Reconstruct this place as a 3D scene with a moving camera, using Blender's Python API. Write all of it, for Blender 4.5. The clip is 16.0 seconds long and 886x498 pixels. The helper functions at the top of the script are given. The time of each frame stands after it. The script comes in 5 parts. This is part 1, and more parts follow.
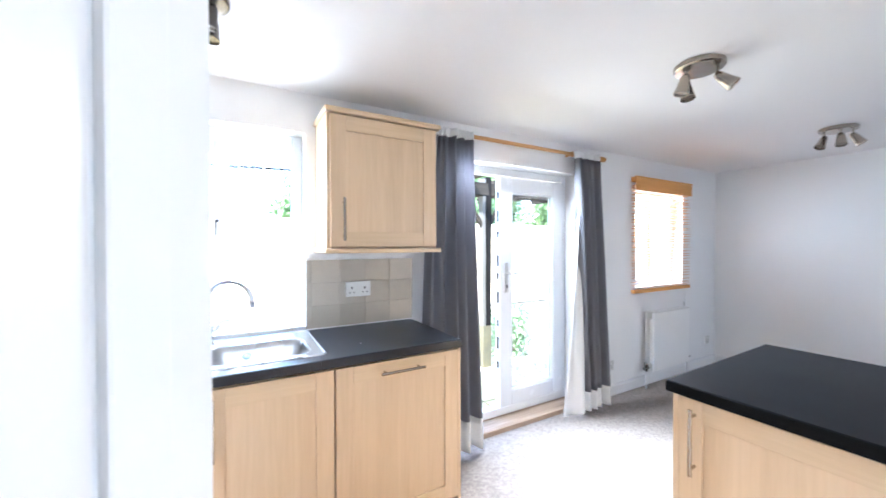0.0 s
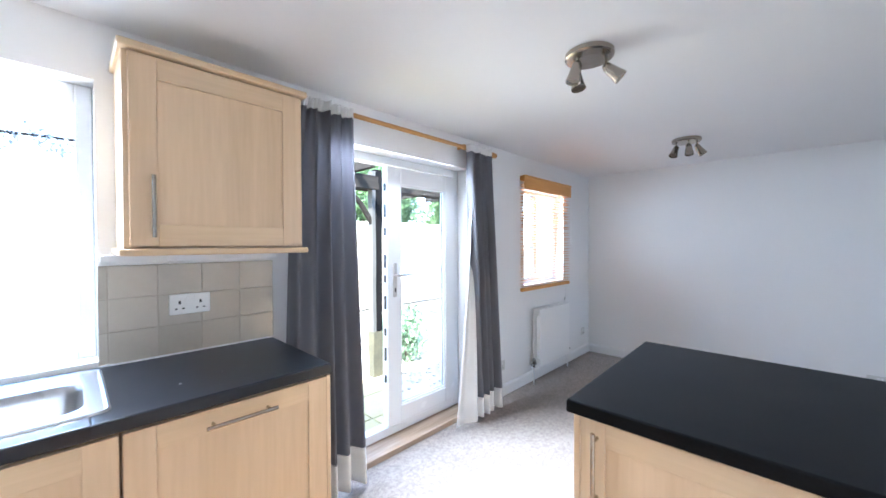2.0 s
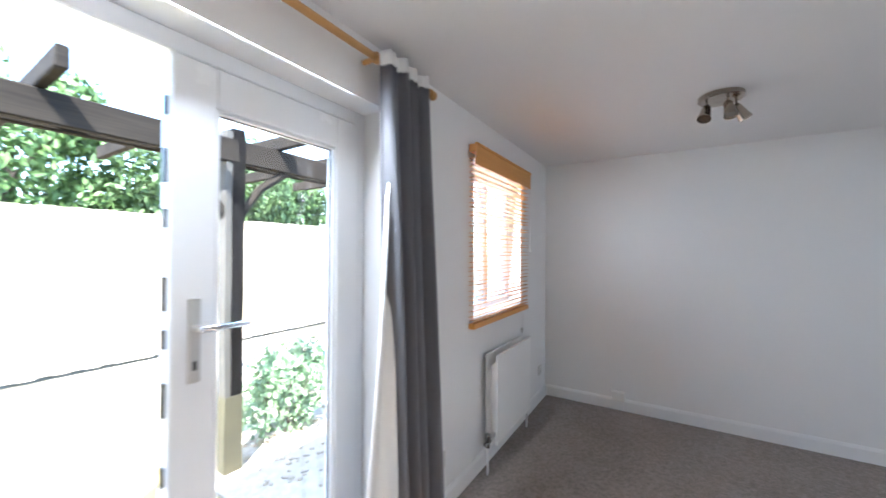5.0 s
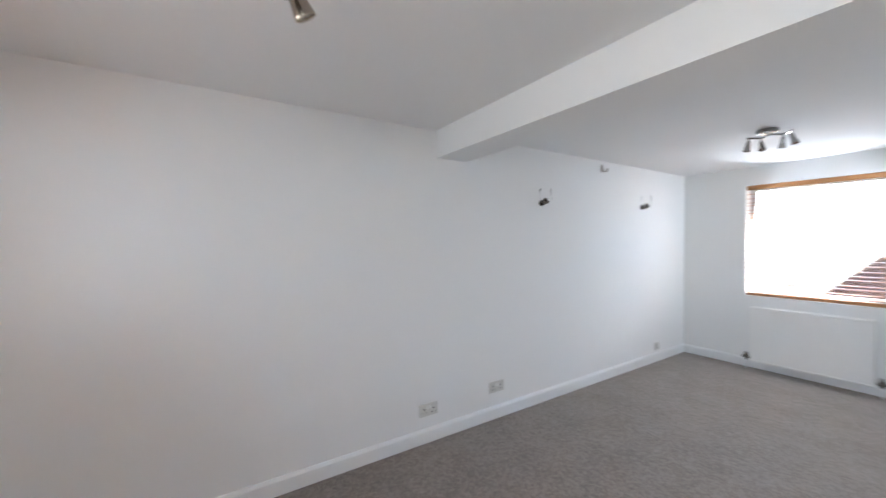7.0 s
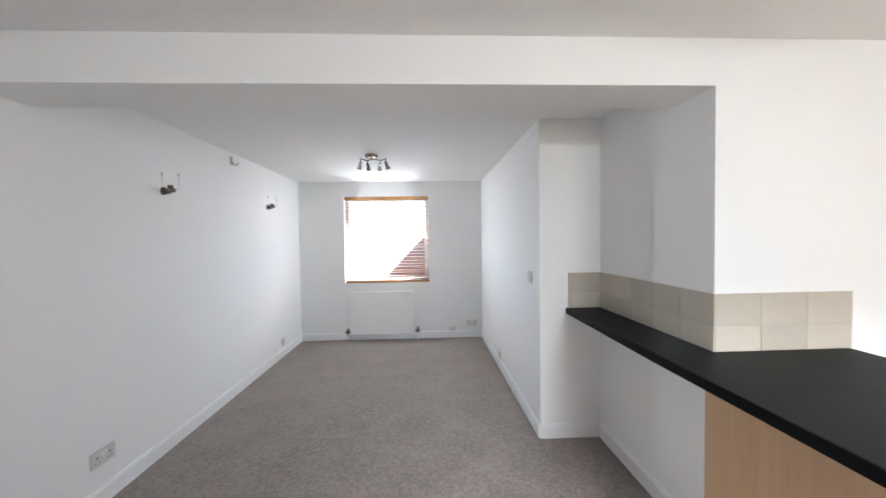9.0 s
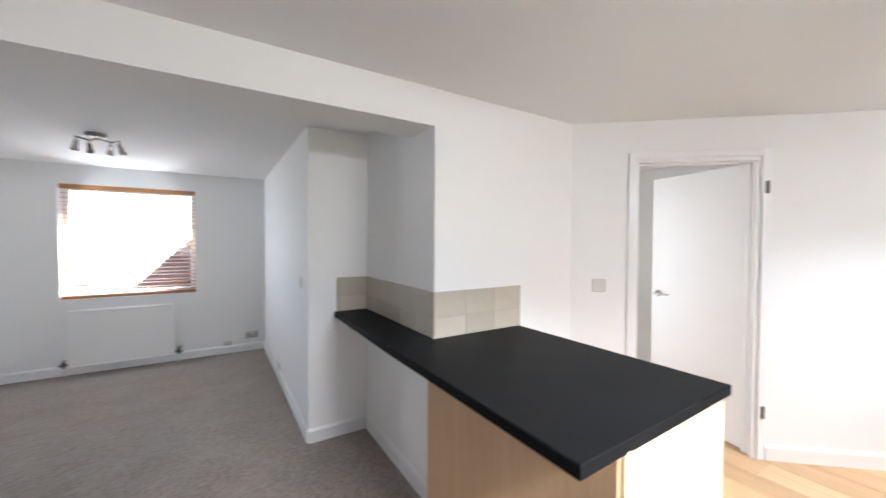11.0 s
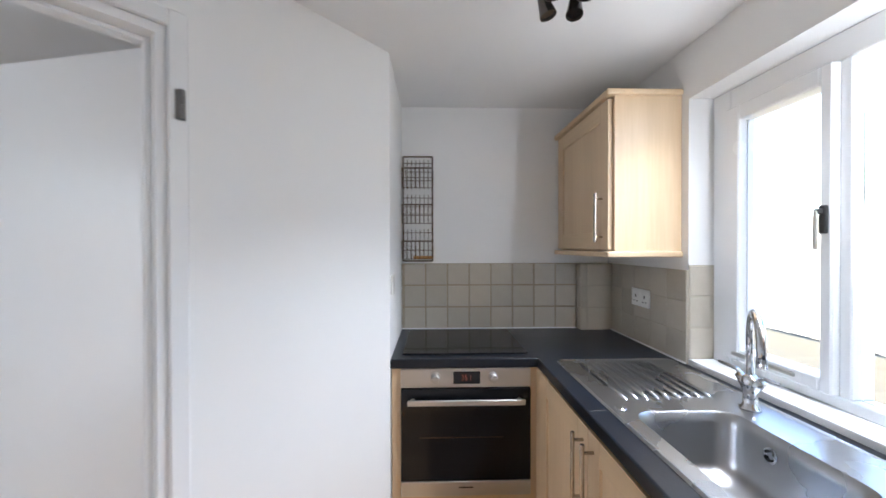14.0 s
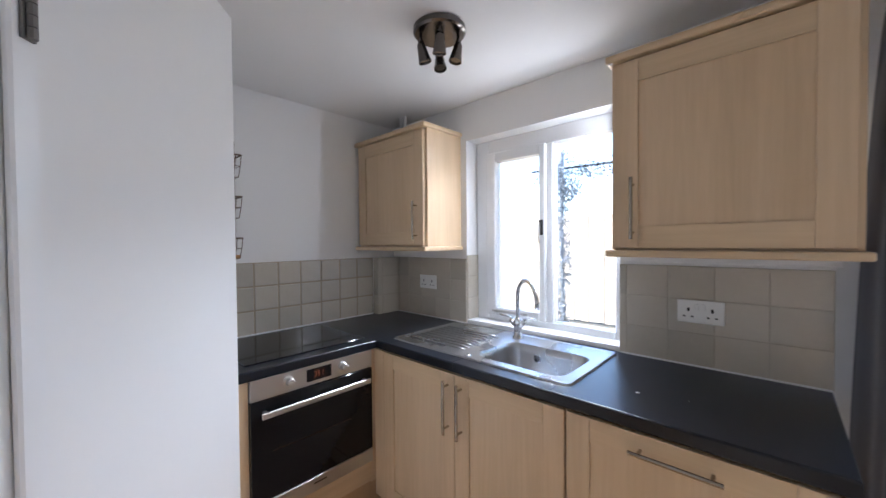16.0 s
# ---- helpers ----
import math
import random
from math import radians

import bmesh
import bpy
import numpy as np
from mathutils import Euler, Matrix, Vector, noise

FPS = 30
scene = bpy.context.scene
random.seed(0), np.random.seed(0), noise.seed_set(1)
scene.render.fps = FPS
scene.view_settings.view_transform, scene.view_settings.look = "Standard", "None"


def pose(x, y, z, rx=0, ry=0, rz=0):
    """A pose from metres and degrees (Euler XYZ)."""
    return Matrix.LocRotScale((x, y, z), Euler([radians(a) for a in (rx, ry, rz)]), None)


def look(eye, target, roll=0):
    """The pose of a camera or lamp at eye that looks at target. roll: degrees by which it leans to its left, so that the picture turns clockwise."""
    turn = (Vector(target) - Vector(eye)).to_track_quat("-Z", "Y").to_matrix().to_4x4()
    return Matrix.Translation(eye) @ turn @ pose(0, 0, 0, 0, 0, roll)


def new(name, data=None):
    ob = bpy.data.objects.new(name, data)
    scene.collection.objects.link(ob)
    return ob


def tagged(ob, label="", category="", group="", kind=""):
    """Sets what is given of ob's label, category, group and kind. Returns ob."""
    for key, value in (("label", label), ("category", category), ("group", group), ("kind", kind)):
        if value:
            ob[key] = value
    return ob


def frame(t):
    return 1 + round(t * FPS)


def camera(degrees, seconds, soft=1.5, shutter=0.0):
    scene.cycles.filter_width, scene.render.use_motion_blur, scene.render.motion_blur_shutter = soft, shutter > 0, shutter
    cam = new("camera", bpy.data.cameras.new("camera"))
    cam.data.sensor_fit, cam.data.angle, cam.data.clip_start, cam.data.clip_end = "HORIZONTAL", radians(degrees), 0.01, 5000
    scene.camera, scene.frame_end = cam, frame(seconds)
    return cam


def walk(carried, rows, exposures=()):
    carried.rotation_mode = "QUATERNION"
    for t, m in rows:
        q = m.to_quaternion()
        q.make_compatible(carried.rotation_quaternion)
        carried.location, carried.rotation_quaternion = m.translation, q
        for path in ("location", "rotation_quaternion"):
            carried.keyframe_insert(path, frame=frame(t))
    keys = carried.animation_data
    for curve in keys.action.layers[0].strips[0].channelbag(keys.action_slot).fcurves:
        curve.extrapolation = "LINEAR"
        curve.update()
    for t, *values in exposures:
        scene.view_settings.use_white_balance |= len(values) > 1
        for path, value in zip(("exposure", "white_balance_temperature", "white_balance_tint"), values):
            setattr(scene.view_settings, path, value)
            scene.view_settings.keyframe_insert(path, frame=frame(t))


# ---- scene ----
cam = camera(101.4, 16.0, shutter=0.35)
EXPOSURES = [(0, 4.24, 5400, 8.5), (1.5, 4.14, 5330, 8.5), (3, 3.71, 5380, 8.5), (5.5, 3.65, 5800, 8.5), (6.5, 3.81, 5920, 8.5), (8, 3.95, 6100, 9), (10.5, 3.71, 6300, 10), (11.5, 3.53, 6070, 10), (12.5, 3.34, 5870, 10), (13.5, 3.17, 5700, 9), (14.5, 2.92, 5950, 10), (15.5, 2.83, 6000, 11), (16, 2.76, 5700, 12)]
PATH = [
    (0, (0.865, 0.778, 1.37), (1.856, 2.515, 1.348), -0.1),
    (0.5, (0.89, 0.787, 1.348), (2.116, 2.367, 1.329), -0.1),
    (1, (0.917, 0.796, 1.345), (2.276, 2.263, 1.322), -0.2),
    (1.5, (0.984, 0.838, 1.343), (2.409, 2.242, 1.319), -0.1),
    (2, (1.124, 0.993, 1.368), (2.557, 2.387, 1.338), -0.2),
    (2.5, (1.286, 1.205, 1.38), (2.719, 2.6, 1.358), -0.3),
    (3, (1.366, 1.473, 1.402), (2.805, 2.862, 1.376), -0.2),
    (3.2, (1.376, 1.585, 1.395), (2.809, 2.98, 1.373), -0.3),
    (5.3, (2.385, 1.855, 1.365), (4.179, 2.74, 1.375), -0.1),
    (5.5, (2.524, 1.835, 1.381), (4.382, 2.577, 1.378), -0.4),
    (6, (2.895, 1.807, 1.377), (4.877, 2.076, 1.367), -0.4),
    (6.5, (3.19, 1.774, 1.364), (5.144, 1.346, 1.364), -0.6),
    (7, (3.479, 1.756, 1.417), (5.163, 0.678, 1.373), -0.5),
    (7.5, (3.696, 1.762, 1.423), (4.94, 0.197, 1.365), -0.2),
    (8, (3.806, 1.806, 1.392), (4.513, -0.064, 1.34), -0.5),
    (10.5, (3.95, 1.947, 1.393), (3.165, 0.108, 1.345), 0.0),
    (11, (3.68, 2.01, 1.415), (2.62, 0.315, 1.37), 0.2),
    (11.5, (3.36, 1.979, 1.413), (1.963, 0.55, 1.363), 0.1),
    (12, (3.011, 1.939, 1.41), (1.337, 0.845, 1.373), 0.1),
    (12.5, (2.613, 1.927, 1.39), (0.761, 1.17, 1.357), 0.3),
    (13, (2.296, 1.918, 1.388), (0.355, 1.438, 1.364), 0.2),
    (13.5, (2.016, 1.879, 1.371), (0.028, 1.657, 1.367), 0.1),
    (14, (1.776, 1.826, 1.385), (-0.223, 1.881, 1.372), -0.1),
    (14.5, (1.65, 1.684, 1.395), (-0.283, 2.197, 1.372), -0.3),
    (15, (1.656, 1.501, 1.405), (-0.079, 2.493, 1.347), -0.7),
    (15.5, (1.672, 1.328, 1.385), (0.142, 2.615, 1.337), -0.4),
    (16, (1.697, 1.2, 1.387), (0.332, 2.662, 1.35), -0.5),
]
walk(cam, [(t, look(eye, target, roll)) for t, eye, target, roll in PATH],
     exposures=EXPOSURES)

# ---------------------------------------------------------------- plan
NY, EX, SY, WX = 2.853, 5.655, -3.19, -0.327     # inner faces of the outer walls
LX, NX, KY = 3.15, 2.73, 0.41                    # lounge west wall, niche wall, kitchen south wall
RY = -0.577                                      # niche return
H = 2.19                                         # ceiling
LF, KF = 0.015, 0.06                             # carpet of the lounge, boards of kitchen and hall
TOP = 0.91                                       # worktops
PA, PB = Vector((1.675, KY)), Vector((0.26, 1.645))  # the slanted wall
AY = 1.645                                       # side of the oven alcove
KWIN = (0.346, 1.192, 0.93, 1.977)               # openings: x from, x to, sill, head
FRENCH = (1.92, 3.335, 0.0, 1.955)
BWIN = (4.145, 4.965, 0.965, 1.93)
SWIN = (3.886, 5.042, 0.794, 1.99)
OUT = 0.26                                       # thickness of the outer walls

# ---------------------------------------------------------------- light
world = bpy.data.worlds.new("sky")
scene.world = world
world.use_nodes = True
wn = world.node_tree.nodes
sky = wn.new("ShaderNodeTexSky")
sky.sky_type, sky.sun_disc = "NISHITA", False
SUN_H, SUN_AZ = 50, 237                            # height and bearing of the sun
sky.sun_elevation, sky.sun_rotation = radians(SUN_H), radians(SUN_AZ)
world.node_tree.links.new(sky.outputs[0], wn["Background"].inputs[0])
wn["Background"].inputs[1].default_value = 0.15
sun = new("sun", bpy.data.lights.new("sun", "SUN"))
sun.data.energy, sun.data.angle, sun.data.color = 2.8, radians(0.6), (1.0, 0.97, 0.92)
sun_dir = Vector((math.sin(radians(SUN_AZ)) * math.cos(radians(SUN_H)), math.cos(radians(SUN_AZ)) * math.cos(radians(SUN_H)), math.sin(radians(SUN_H))))
sun.matrix_world = Matrix.Translation((0, 0, 20)) @ sun_dir.to_track_quat("Z", "Y").to_matrix().to_4x4()


def daylight_fill(name, eye, target, w, h, watts, tint=(0.86, 0.93, 1.0), spread=180):
    la = bpy.data.lights.new(name, "AREA")
    la.shape, la.size, la.size_y, la.energy, la.color = "RECTANGLE", w, h, watts, tint
    la.spread = radians(spread)
    ob = new(name, la)
    ob.matrix_world = look(eye, target)
    return ob


# area lamps added at the openings in place of the sky's light
daylight_fill("daylight_fill", (2.628, NY + 0.004, 1.94), (2.628, NY - 1.36, 0.0), 1.05, 0.04, 3.5, (0.97, 0.985, 1.0), 76)
daylight_fill("daylight_fill", (2.628, NY + 0.03, 1.94), (2.628, NY - 1.6, 0.3), 1.05, 0.04, 2.2, (0.95, 0.97, 1.0), 140)
daylight_fill("daylight_fill", (0.80, NY + 0.004, 1.96), (0.80, NY - 0.9, 0.25), 0.70, 0.03, 1.3, (0.95, 0.97, 1.0), 90)
daylight_fill("daylight_fill", (0.85, NY + 0.004, 1.96), (0.85, NY - 2.0, 1.0), 0.60, 0.03, 0.28, (0.95, 0.97, 1.0))
# strip added on the right jamb to brighten the opposite reveal and cabinet side
daylight_fill("daylight_fill", (KWIN[1] - 0.006, NY + 0.05, 1.45), (-0.5, NY - 0.75, 1.3), 0.03, 0.95, 0.6, (0.95, 0.97, 1.0))
daylight_fill("daylight_fill", (4.555, NY + 0.07, 1.447), (4.555, 0, 1.2), 0.8, 0.94, 1.1)
daylight_fill("daylight_fill", (4.464, SY - 0.15, 1.965), (4.464, -1.6, 0.4), 1.1, 0.08, 5.0, spread=95)
# strips added on the front window's jambs to spread a glow over the side walls
for x, far in ((SWIN[0] + 0.007, EX), (SWIN[1] - 0.007, LX)):
    daylight_fill("daylight_fill", (x, SY - 0.006, 1.40), (far, -1.9, 1.0), 0.01, 1.1, 1.5, spread=155)
# lamp added in the unseen hall opening to brighten hall and door leaf
daylight_fill("daylight_fill", (1.87, -1.03, 1.1), (0.3, 0.5, 0.8), 0.85, 1.7, 1.2, (1.0, 0.98, 0.95))

# ---------------------------------------------------------------- materials
def node_mat(name, base, rough=0.5, metal=0.0, var=0.05, scale=6.0, fine=60.0, bump=0.0, bump_scale=80.0, stretch=(1, 1, 1), rand=0.0, coat=0.0, fine_var=None):
    """A surface with two scales of variation in colour, roughness and relief."""
    m = bpy.data.materials.new(name)
    m.use_nodes = True
    nt = m.node_tree
    n, l = nt.nodes, nt.links
    b = n["Principled BSDF"]
    b.inputs["Roughness"].default_value, b.inputs["Metallic"].default_value = rough, metal
    b.inputs["Coat Weight"].default_value = coat
    co = n.new("ShaderNodeTexCoord")
    mp = n.new("ShaderNodeMapping")
    mp.inputs["Scale"].default_value = stretch
    l.new(co.outputs["Object"], mp.inputs[0])
    big, small = n.new("ShaderNodeTexNoise"), n.new("ShaderNodeTexNoise")
    big.inputs["Scale"].default_value, small.inputs["Scale"].default_value = scale, fine
    big.inputs["Detail"].default_value = small.inputs["Detail"].default_value = 4
    for t in (big, small):
        l.new(mp.outputs[0], t.inputs["Vector"])
    fv = var * 0.6 if fine_var is None else fine_var
    add = n.new("ShaderNodeMath"); add.operation = "MULTIPLY_ADD"
    add.inputs[1].default_value, add.inputs[2].default_value = 2 * var, 1 - var
    l.new(big.outputs[0], add.inputs[0])
    add2 = n.new("ShaderNodeMath"); add2.operation = "MULTIPLY_ADD"
    add2.inputs[1].default_value = 2 * fv
    l.new(small.outputs[0], add2.inputs[0]); l.new(add.outputs[0], add2.inputs[2])
    sub = n.new("ShaderNodeMath"); sub.operation = "SUBTRACT"; sub.inputs[1].default_value = fv
    l.new(add2.outputs[0], sub.inputs[0])
    val = sub
    if rand:
        oi = n.new("ShaderNodeObjectInfo")
        r = n.new("ShaderNodeMath"); r.operation = "MULTIPLY_ADD"
        r.inputs[1].default_value, r.inputs[2].default_value = 2 * rand, -rand
        l.new(oi.outputs["Random"], r.inputs[0])
        val = n.new("ShaderNodeMath"); val.operation = "ADD"
        l.new(sub.outputs[0], val.inputs[0]); l.new(r.outputs[0], val.inputs[1])
    mul = n.new("ShaderNodeVectorMath"); mul.operation = "SCALE"
    mul.inputs[0].default_value = base
    l.new(val.outputs[0], mul.inputs["Scale"])
    l.new(mul.outputs[0], b.inputs["Base Color"])
    rr = n.new("ShaderNodeMath"); rr.operation = "MULTIPLY_ADD"
    rr.inputs[1].default_value, rr.inputs[2].default_value = 0.12, rough - 0.06
    l.new(big.outputs[0], rr.inputs[0]); l.new(rr.outputs[0], b.inputs["Roughness"])
    if bump:
        bt = n.new("ShaderNodeTexNoise"); bt.inputs["Scale"].default_value, bt.inputs["Detail"].default_value = bump_scale, 3
        l.new(mp.outputs[0], bt.inputs["Vector"])
        bp = n.new("ShaderNodeBump"); bp.inputs["Strength"].default_value, bp.inputs["Distance"].default_value = bump, 0.002
        l.new(bt.outputs[0], bp.inputs["Height"]); l.new(bp.outputs[0], b.inputs["Normal"])
    return m


def wood_mat(name, light, dark, axis="Z", rough=0.42, ring=1.0, rand=0.0):
    """Straight-grained timber: long streaks along one axis, with fine pores."""
    m = bpy.data.materials.new(name)
    m.use_nodes = True
    n, l = m.node_tree.nodes, m.node_tree.links
    b = n["Principled BSDF"]
    co, mp = n.new("ShaderNodeTexCoord"), n.new("ShaderNodeMapping")
    s = {"X": (0.5, 9, 9), "Y": (9, 0.5, 9), "Z": (9, 9, 0.5)}[axis]
    mp.inputs["Scale"].default_value = [c * ring for c in s]
    l.new(co.outputs["Object"], mp.inputs[0])
    vec = mp.outputs[0]
    if rand:
        oi = n.new("ShaderNodeObjectInfo")
        sc = n.new("ShaderNodeMath"); sc.operation = "MULTIPLY"; sc.inputs[1].default_value = 37.0
        l.new(oi.outputs["Random"], sc.inputs[0])
        ad = n.new("ShaderNodeVectorMath"); ad.operation = "ADD"
        l.new(vec, ad.inputs[0]); l.new(sc.outputs[0], ad.inputs[1])
        vec = ad.outputs[0]
    big, small = n.new("ShaderNodeTexNoise"), n.new("ShaderNodeTexNoise")
    big.inputs["Scale"].default_value, big.inputs["Detail"].default_value, big.inputs["Distortion"].default_value = 1.0, 5, 0.6
    small.inputs["Scale"].default_value, small.inputs["Detail"].default_value = 9.0, 4
    l.new(vec, big.inputs["Vector"]); l.new(vec, small.inputs["Vector"])
    mx = n.new("ShaderNodeMath"); mx.operation = "MULTIPLY_ADD"; mx.inputs[1].default_value = 0.45
    l.new(small.outputs[0], mx.inputs[0]); l.new(big.outputs[0], mx.inputs[2])
    ramp = n.new("ShaderNodeValToRGB")
    ramp.color_ramp.elements[0].position, ramp.color_ramp.elements[1].position = 0.45, 0.95
    ramp.color_ramp.elements[0].color, ramp.color_ramp.elements[1].color = (*dark, 1), (*light, 1)
    l.new(mx.outputs[0], ramp.inputs[0])
    out = ramp.outputs[0]
    if rand:
        k = n.new("ShaderNodeMath"); k.operation = "MULTIPLY_ADD"; k.inputs[1].default_value, k.inputs[2].default_value = 2 * rand, 1 - rand
        l.new(oi.outputs["Random"], k.inputs[0])
        v = n.new("ShaderNodeVectorMath"); v.operation = "SCALE"
        l.new(out, v.inputs[0]); l.new(k.outputs[0], v.inputs["Scale"]); out = v.outputs[0]
    l.new(out, b.inputs["Base Color"])
    b.inputs["Roughness"].default_value = rough
    bp = n.new("ShaderNodeBump"); bp.inputs["Strength"].default_value, bp.inputs["Distance"].default_value = 0.08, 0.001
    l.new(small.outputs[0], bp.inputs["Height"]); l.new(bp.outputs[0], b.inputs["Normal"])
    return m


def carpet_mat():
    """Short twist-pile carpet, grey-brown flecks."""
    m = bpy.data.materials.new("carpet_pile")
    m.use_nodes = True
    n, l = m.node_tree.nodes, m.node_tree.links
    b = n["Principled BSDF"]
    co = n.new("ShaderNodeTexCoord")
    a, c, d = (n.new("ShaderNodeTexNoise") for _ in range(3))
    for t, s, k in ((a, 190.0, 2), (c, 45.0, 3), (d, 3.0, 4)):
        t.inputs["Scale"].default_value, t.inputs["Detail"].default_value = s, k
        l.new(co.outputs["Object"], t.inputs["Vector"])
    s1 = n.new("ShaderNodeMath"); s1.operation = "MULTIPLY_ADD"; s1.inputs[1].default_value = 0.7
    l.new(c.outputs[0], s1.inputs[0]); l.new(a.outputs[0], s1.inputs[2])
    s2 = n.new("ShaderNodeMath"); s2.operation = "MULTIPLY_ADD"; s2.inputs[1].default_value = 0.35
    l.new(d.outputs[0], s2.inputs[0]); l.new(s1.outputs[0], s2.inputs[2])
    r = n.new("ShaderNodeValToRGB")
    r.color_ramp.elements[0].position, r.color_ramp.elements[1].position = 0.7, 1.0
    r.color_ramp.elements[0].color, r.color_ramp.elements[1].color = (0.170, 0.141, 0.122, 1), (0.310, 0.262, 0.230, 1)
    h = n.new("ShaderNodeMath"); h.operation = "MULTIPLY"; h.inputs[1].default_value = 0.83
    l.new(s2.outputs[0], h.inputs[0]); l.new(h.outputs[0], r.inputs[0]); l.new(r.outputs[0], b.inputs["Base Color"])
    b.inputs["Roughness"].default_value = 0.95
    b.inputs["Specular IOR Level"].default_value = 0.1
    b.inputs["Sheen Weight"].default_value = 0.25
    bp = n.new("ShaderNodeBump"); bp.inputs["Strength"].default_value, bp.inputs["Distance"].default_value = 0.4, 0.004
    l.new(s1.outputs[0], bp.inputs["Height"]); l.new(bp.outputs[0], b.inputs["Normal"])
    return m


def glass_mat(name="window_glass", tint=(1, 1, 1), ior=1.45):
    m = bpy.data.materials.new(name)
    m.use_nodes = True
    b = m.node_tree.nodes["Principled BSDF"]
    b.inputs["Base Color"].default_value = (*tint, 1)
    b.inputs["Transmission Weight"].default_value, b.inputs["Roughness"].default_value, b.inputs["IOR"].default_value = 1.0, 0.0, ior
    return m


def glow_mat(name, colour, strength):
    m = bpy.data.materials.new(name)
    m.use_nodes = True
    b = m.node_tree.nodes["Principled BSDF"]
    b.inputs["Base Color"].default_value = (0.02, 0.02, 0.02, 1)
    b.inputs["Emission Color"].default_value, b.inputs["Emission Strength"].default_value = (*colour, 1), strength
    return m


WALL = node_mat("matt_white_emulsion", (0.81, 0.805, 0.795), 0.75, var=0.012, scale=1.5, fine=40, bump=0.10, bump_scale=55)
CEIL = node_mat("ceiling_emulsion", (0.81, 0.805, 0.80), 0.85, var=0.015, scale=1.2, fine=30, bump=0.10, bump_scale=40)
GLOSS = node_mat("white_gloss_paint", (0.80, 0.80, 0.80), 0.3, var=0.02, scale=4, fine=30, bump=0.03, bump_scale=20)
UPVC = node_mat("white_upvc", (0.82, 0.83, 0.84), 0.25, var=0.01, scale=5, fine=50)
PLASTIC = node_mat("white_plastic", (0.80, 0.80, 0.78), 0.3, var=0.01)
PLATE = node_mat("wall_plate_plastic", (0.60, 0.59, 0.56), 0.3, var=0.02)
DARKHOLE = node_mat("black_slot", (0.01, 0.01, 0.01), 0.6, var=0.1)
CARPET = carpet_mat()
BEECH = wood_mat("beech_door", (0.72, 0.545, 0.355), (0.60, 0.435, 0.265), "Z", 0.38, rand=0.03)
BEECH_X = wood_mat("beech_trim", (0.71, 0.54, 0.345), (0.58, 0.425, 0.255), "X", 0.38)
BEECH_Y = wood_mat("beech_trim_side", (0.71, 0.54, 0.345), (0.58, 0.425, 0.255), "Y", 0.38)
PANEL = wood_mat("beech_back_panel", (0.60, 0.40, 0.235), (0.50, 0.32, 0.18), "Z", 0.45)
OAK = wood_mat("honey_pine", (0.56, 0.30, 0.10), (0.40, 0.19, 0.055), "X", 0.4)
OAKD = wood_mat("worn_oak_sill", (0.52, 0.40, 0.29), (0.20, 0.125, 0.075), "X", 0.6)
LAMINATE = wood_mat("floor_laminate", (0.66, 0.44, 0.25), (0.48, 0.29, 0.145), "Y", 0.32, rand=0.08)
LAMINATE_X = wood_mat("hall_laminate", (0.66, 0.44, 0.25), (0.48, 0.29, 0.145), "X", 0.32, rand=0.08)
# black laminate; the slight blue stands for sky reflected in its surface
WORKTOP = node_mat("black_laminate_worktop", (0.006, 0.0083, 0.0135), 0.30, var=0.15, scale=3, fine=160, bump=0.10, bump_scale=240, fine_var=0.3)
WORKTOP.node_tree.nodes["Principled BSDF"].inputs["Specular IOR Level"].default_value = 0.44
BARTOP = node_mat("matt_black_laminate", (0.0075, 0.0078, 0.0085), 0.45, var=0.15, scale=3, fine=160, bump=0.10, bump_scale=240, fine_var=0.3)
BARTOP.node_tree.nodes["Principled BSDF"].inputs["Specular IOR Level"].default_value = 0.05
STEEL = node_mat("brushed_steel", (0.56, 0.545, 0.52), 0.4, 1.0, var=0.03, scale=3, fine=60, stretch=(1, 0.15, 4))
SINKSTEEL = node_mat("sink_steel", (0.46, 0.46, 0.465), 0.28, 1.0, var=0.02, scale=4, fine=160, bump=0.008, bump_scale=200)
NICKEL = node_mat("satin_nickel", (0.40, 0.355, 0.30), 0.2, 1.0, var=0.05)
BLACKNICKEL = node_mat("black_nickel", (0.13, 0.115, 0.105), 0.22, 1.0, var=0.05)
CHROME = node_mat("chrome", (0.75, 0.76, 0.78), 0.08, 1.0, var=0.01)
LAMPCHROME = node_mat("lamp_chrome", (0.36, 0.35, 0.34), 0.16, 1.0, var=0.05)
BLACKGLASS = node_mat("black_glass", (0.008, 0.008, 0.009), 0.06, var=0.05)
BLACKGLASS.node_tree.nodes["Principled BSDF"].inputs["Specular IOR Level"].default_value = 0.25
TILE = node_mat("beige_tile", (0.49, 0.445, 0.37), 0.14, var=0.07, scale=9, fine=60, bump=0.5, bump_scale=14, rand=0.08)
GROUT = node_mat("tile_grout", (0.33, 0.27, 0.19), 0.85, var=0.08, scale=20)
PALEGROUT = node_mat("pale_tile_grout", (0.44, 0.395, 0.32), 0.8, var=0.06, scale=20)
CURTAIN = node_mat("grey_curtain_cloth", (0.165, 0.165, 0.18), 0.9, var=0.06, scale=4, fine=250, bump=0.15, bump_scale=400)
cn, cl = CURTAIN.node_tree.nodes, CURTAIN.node_tree.links
thin, blend = cn.new("ShaderNodeBsdfTranslucent"), cn.new("ShaderNodeMixShader")      # thin cloth lets some daylight through
thin.inputs[0].default_value = (0.30, 0.30, 0.33, 1)
blend.inputs[0].default_value = 0.3
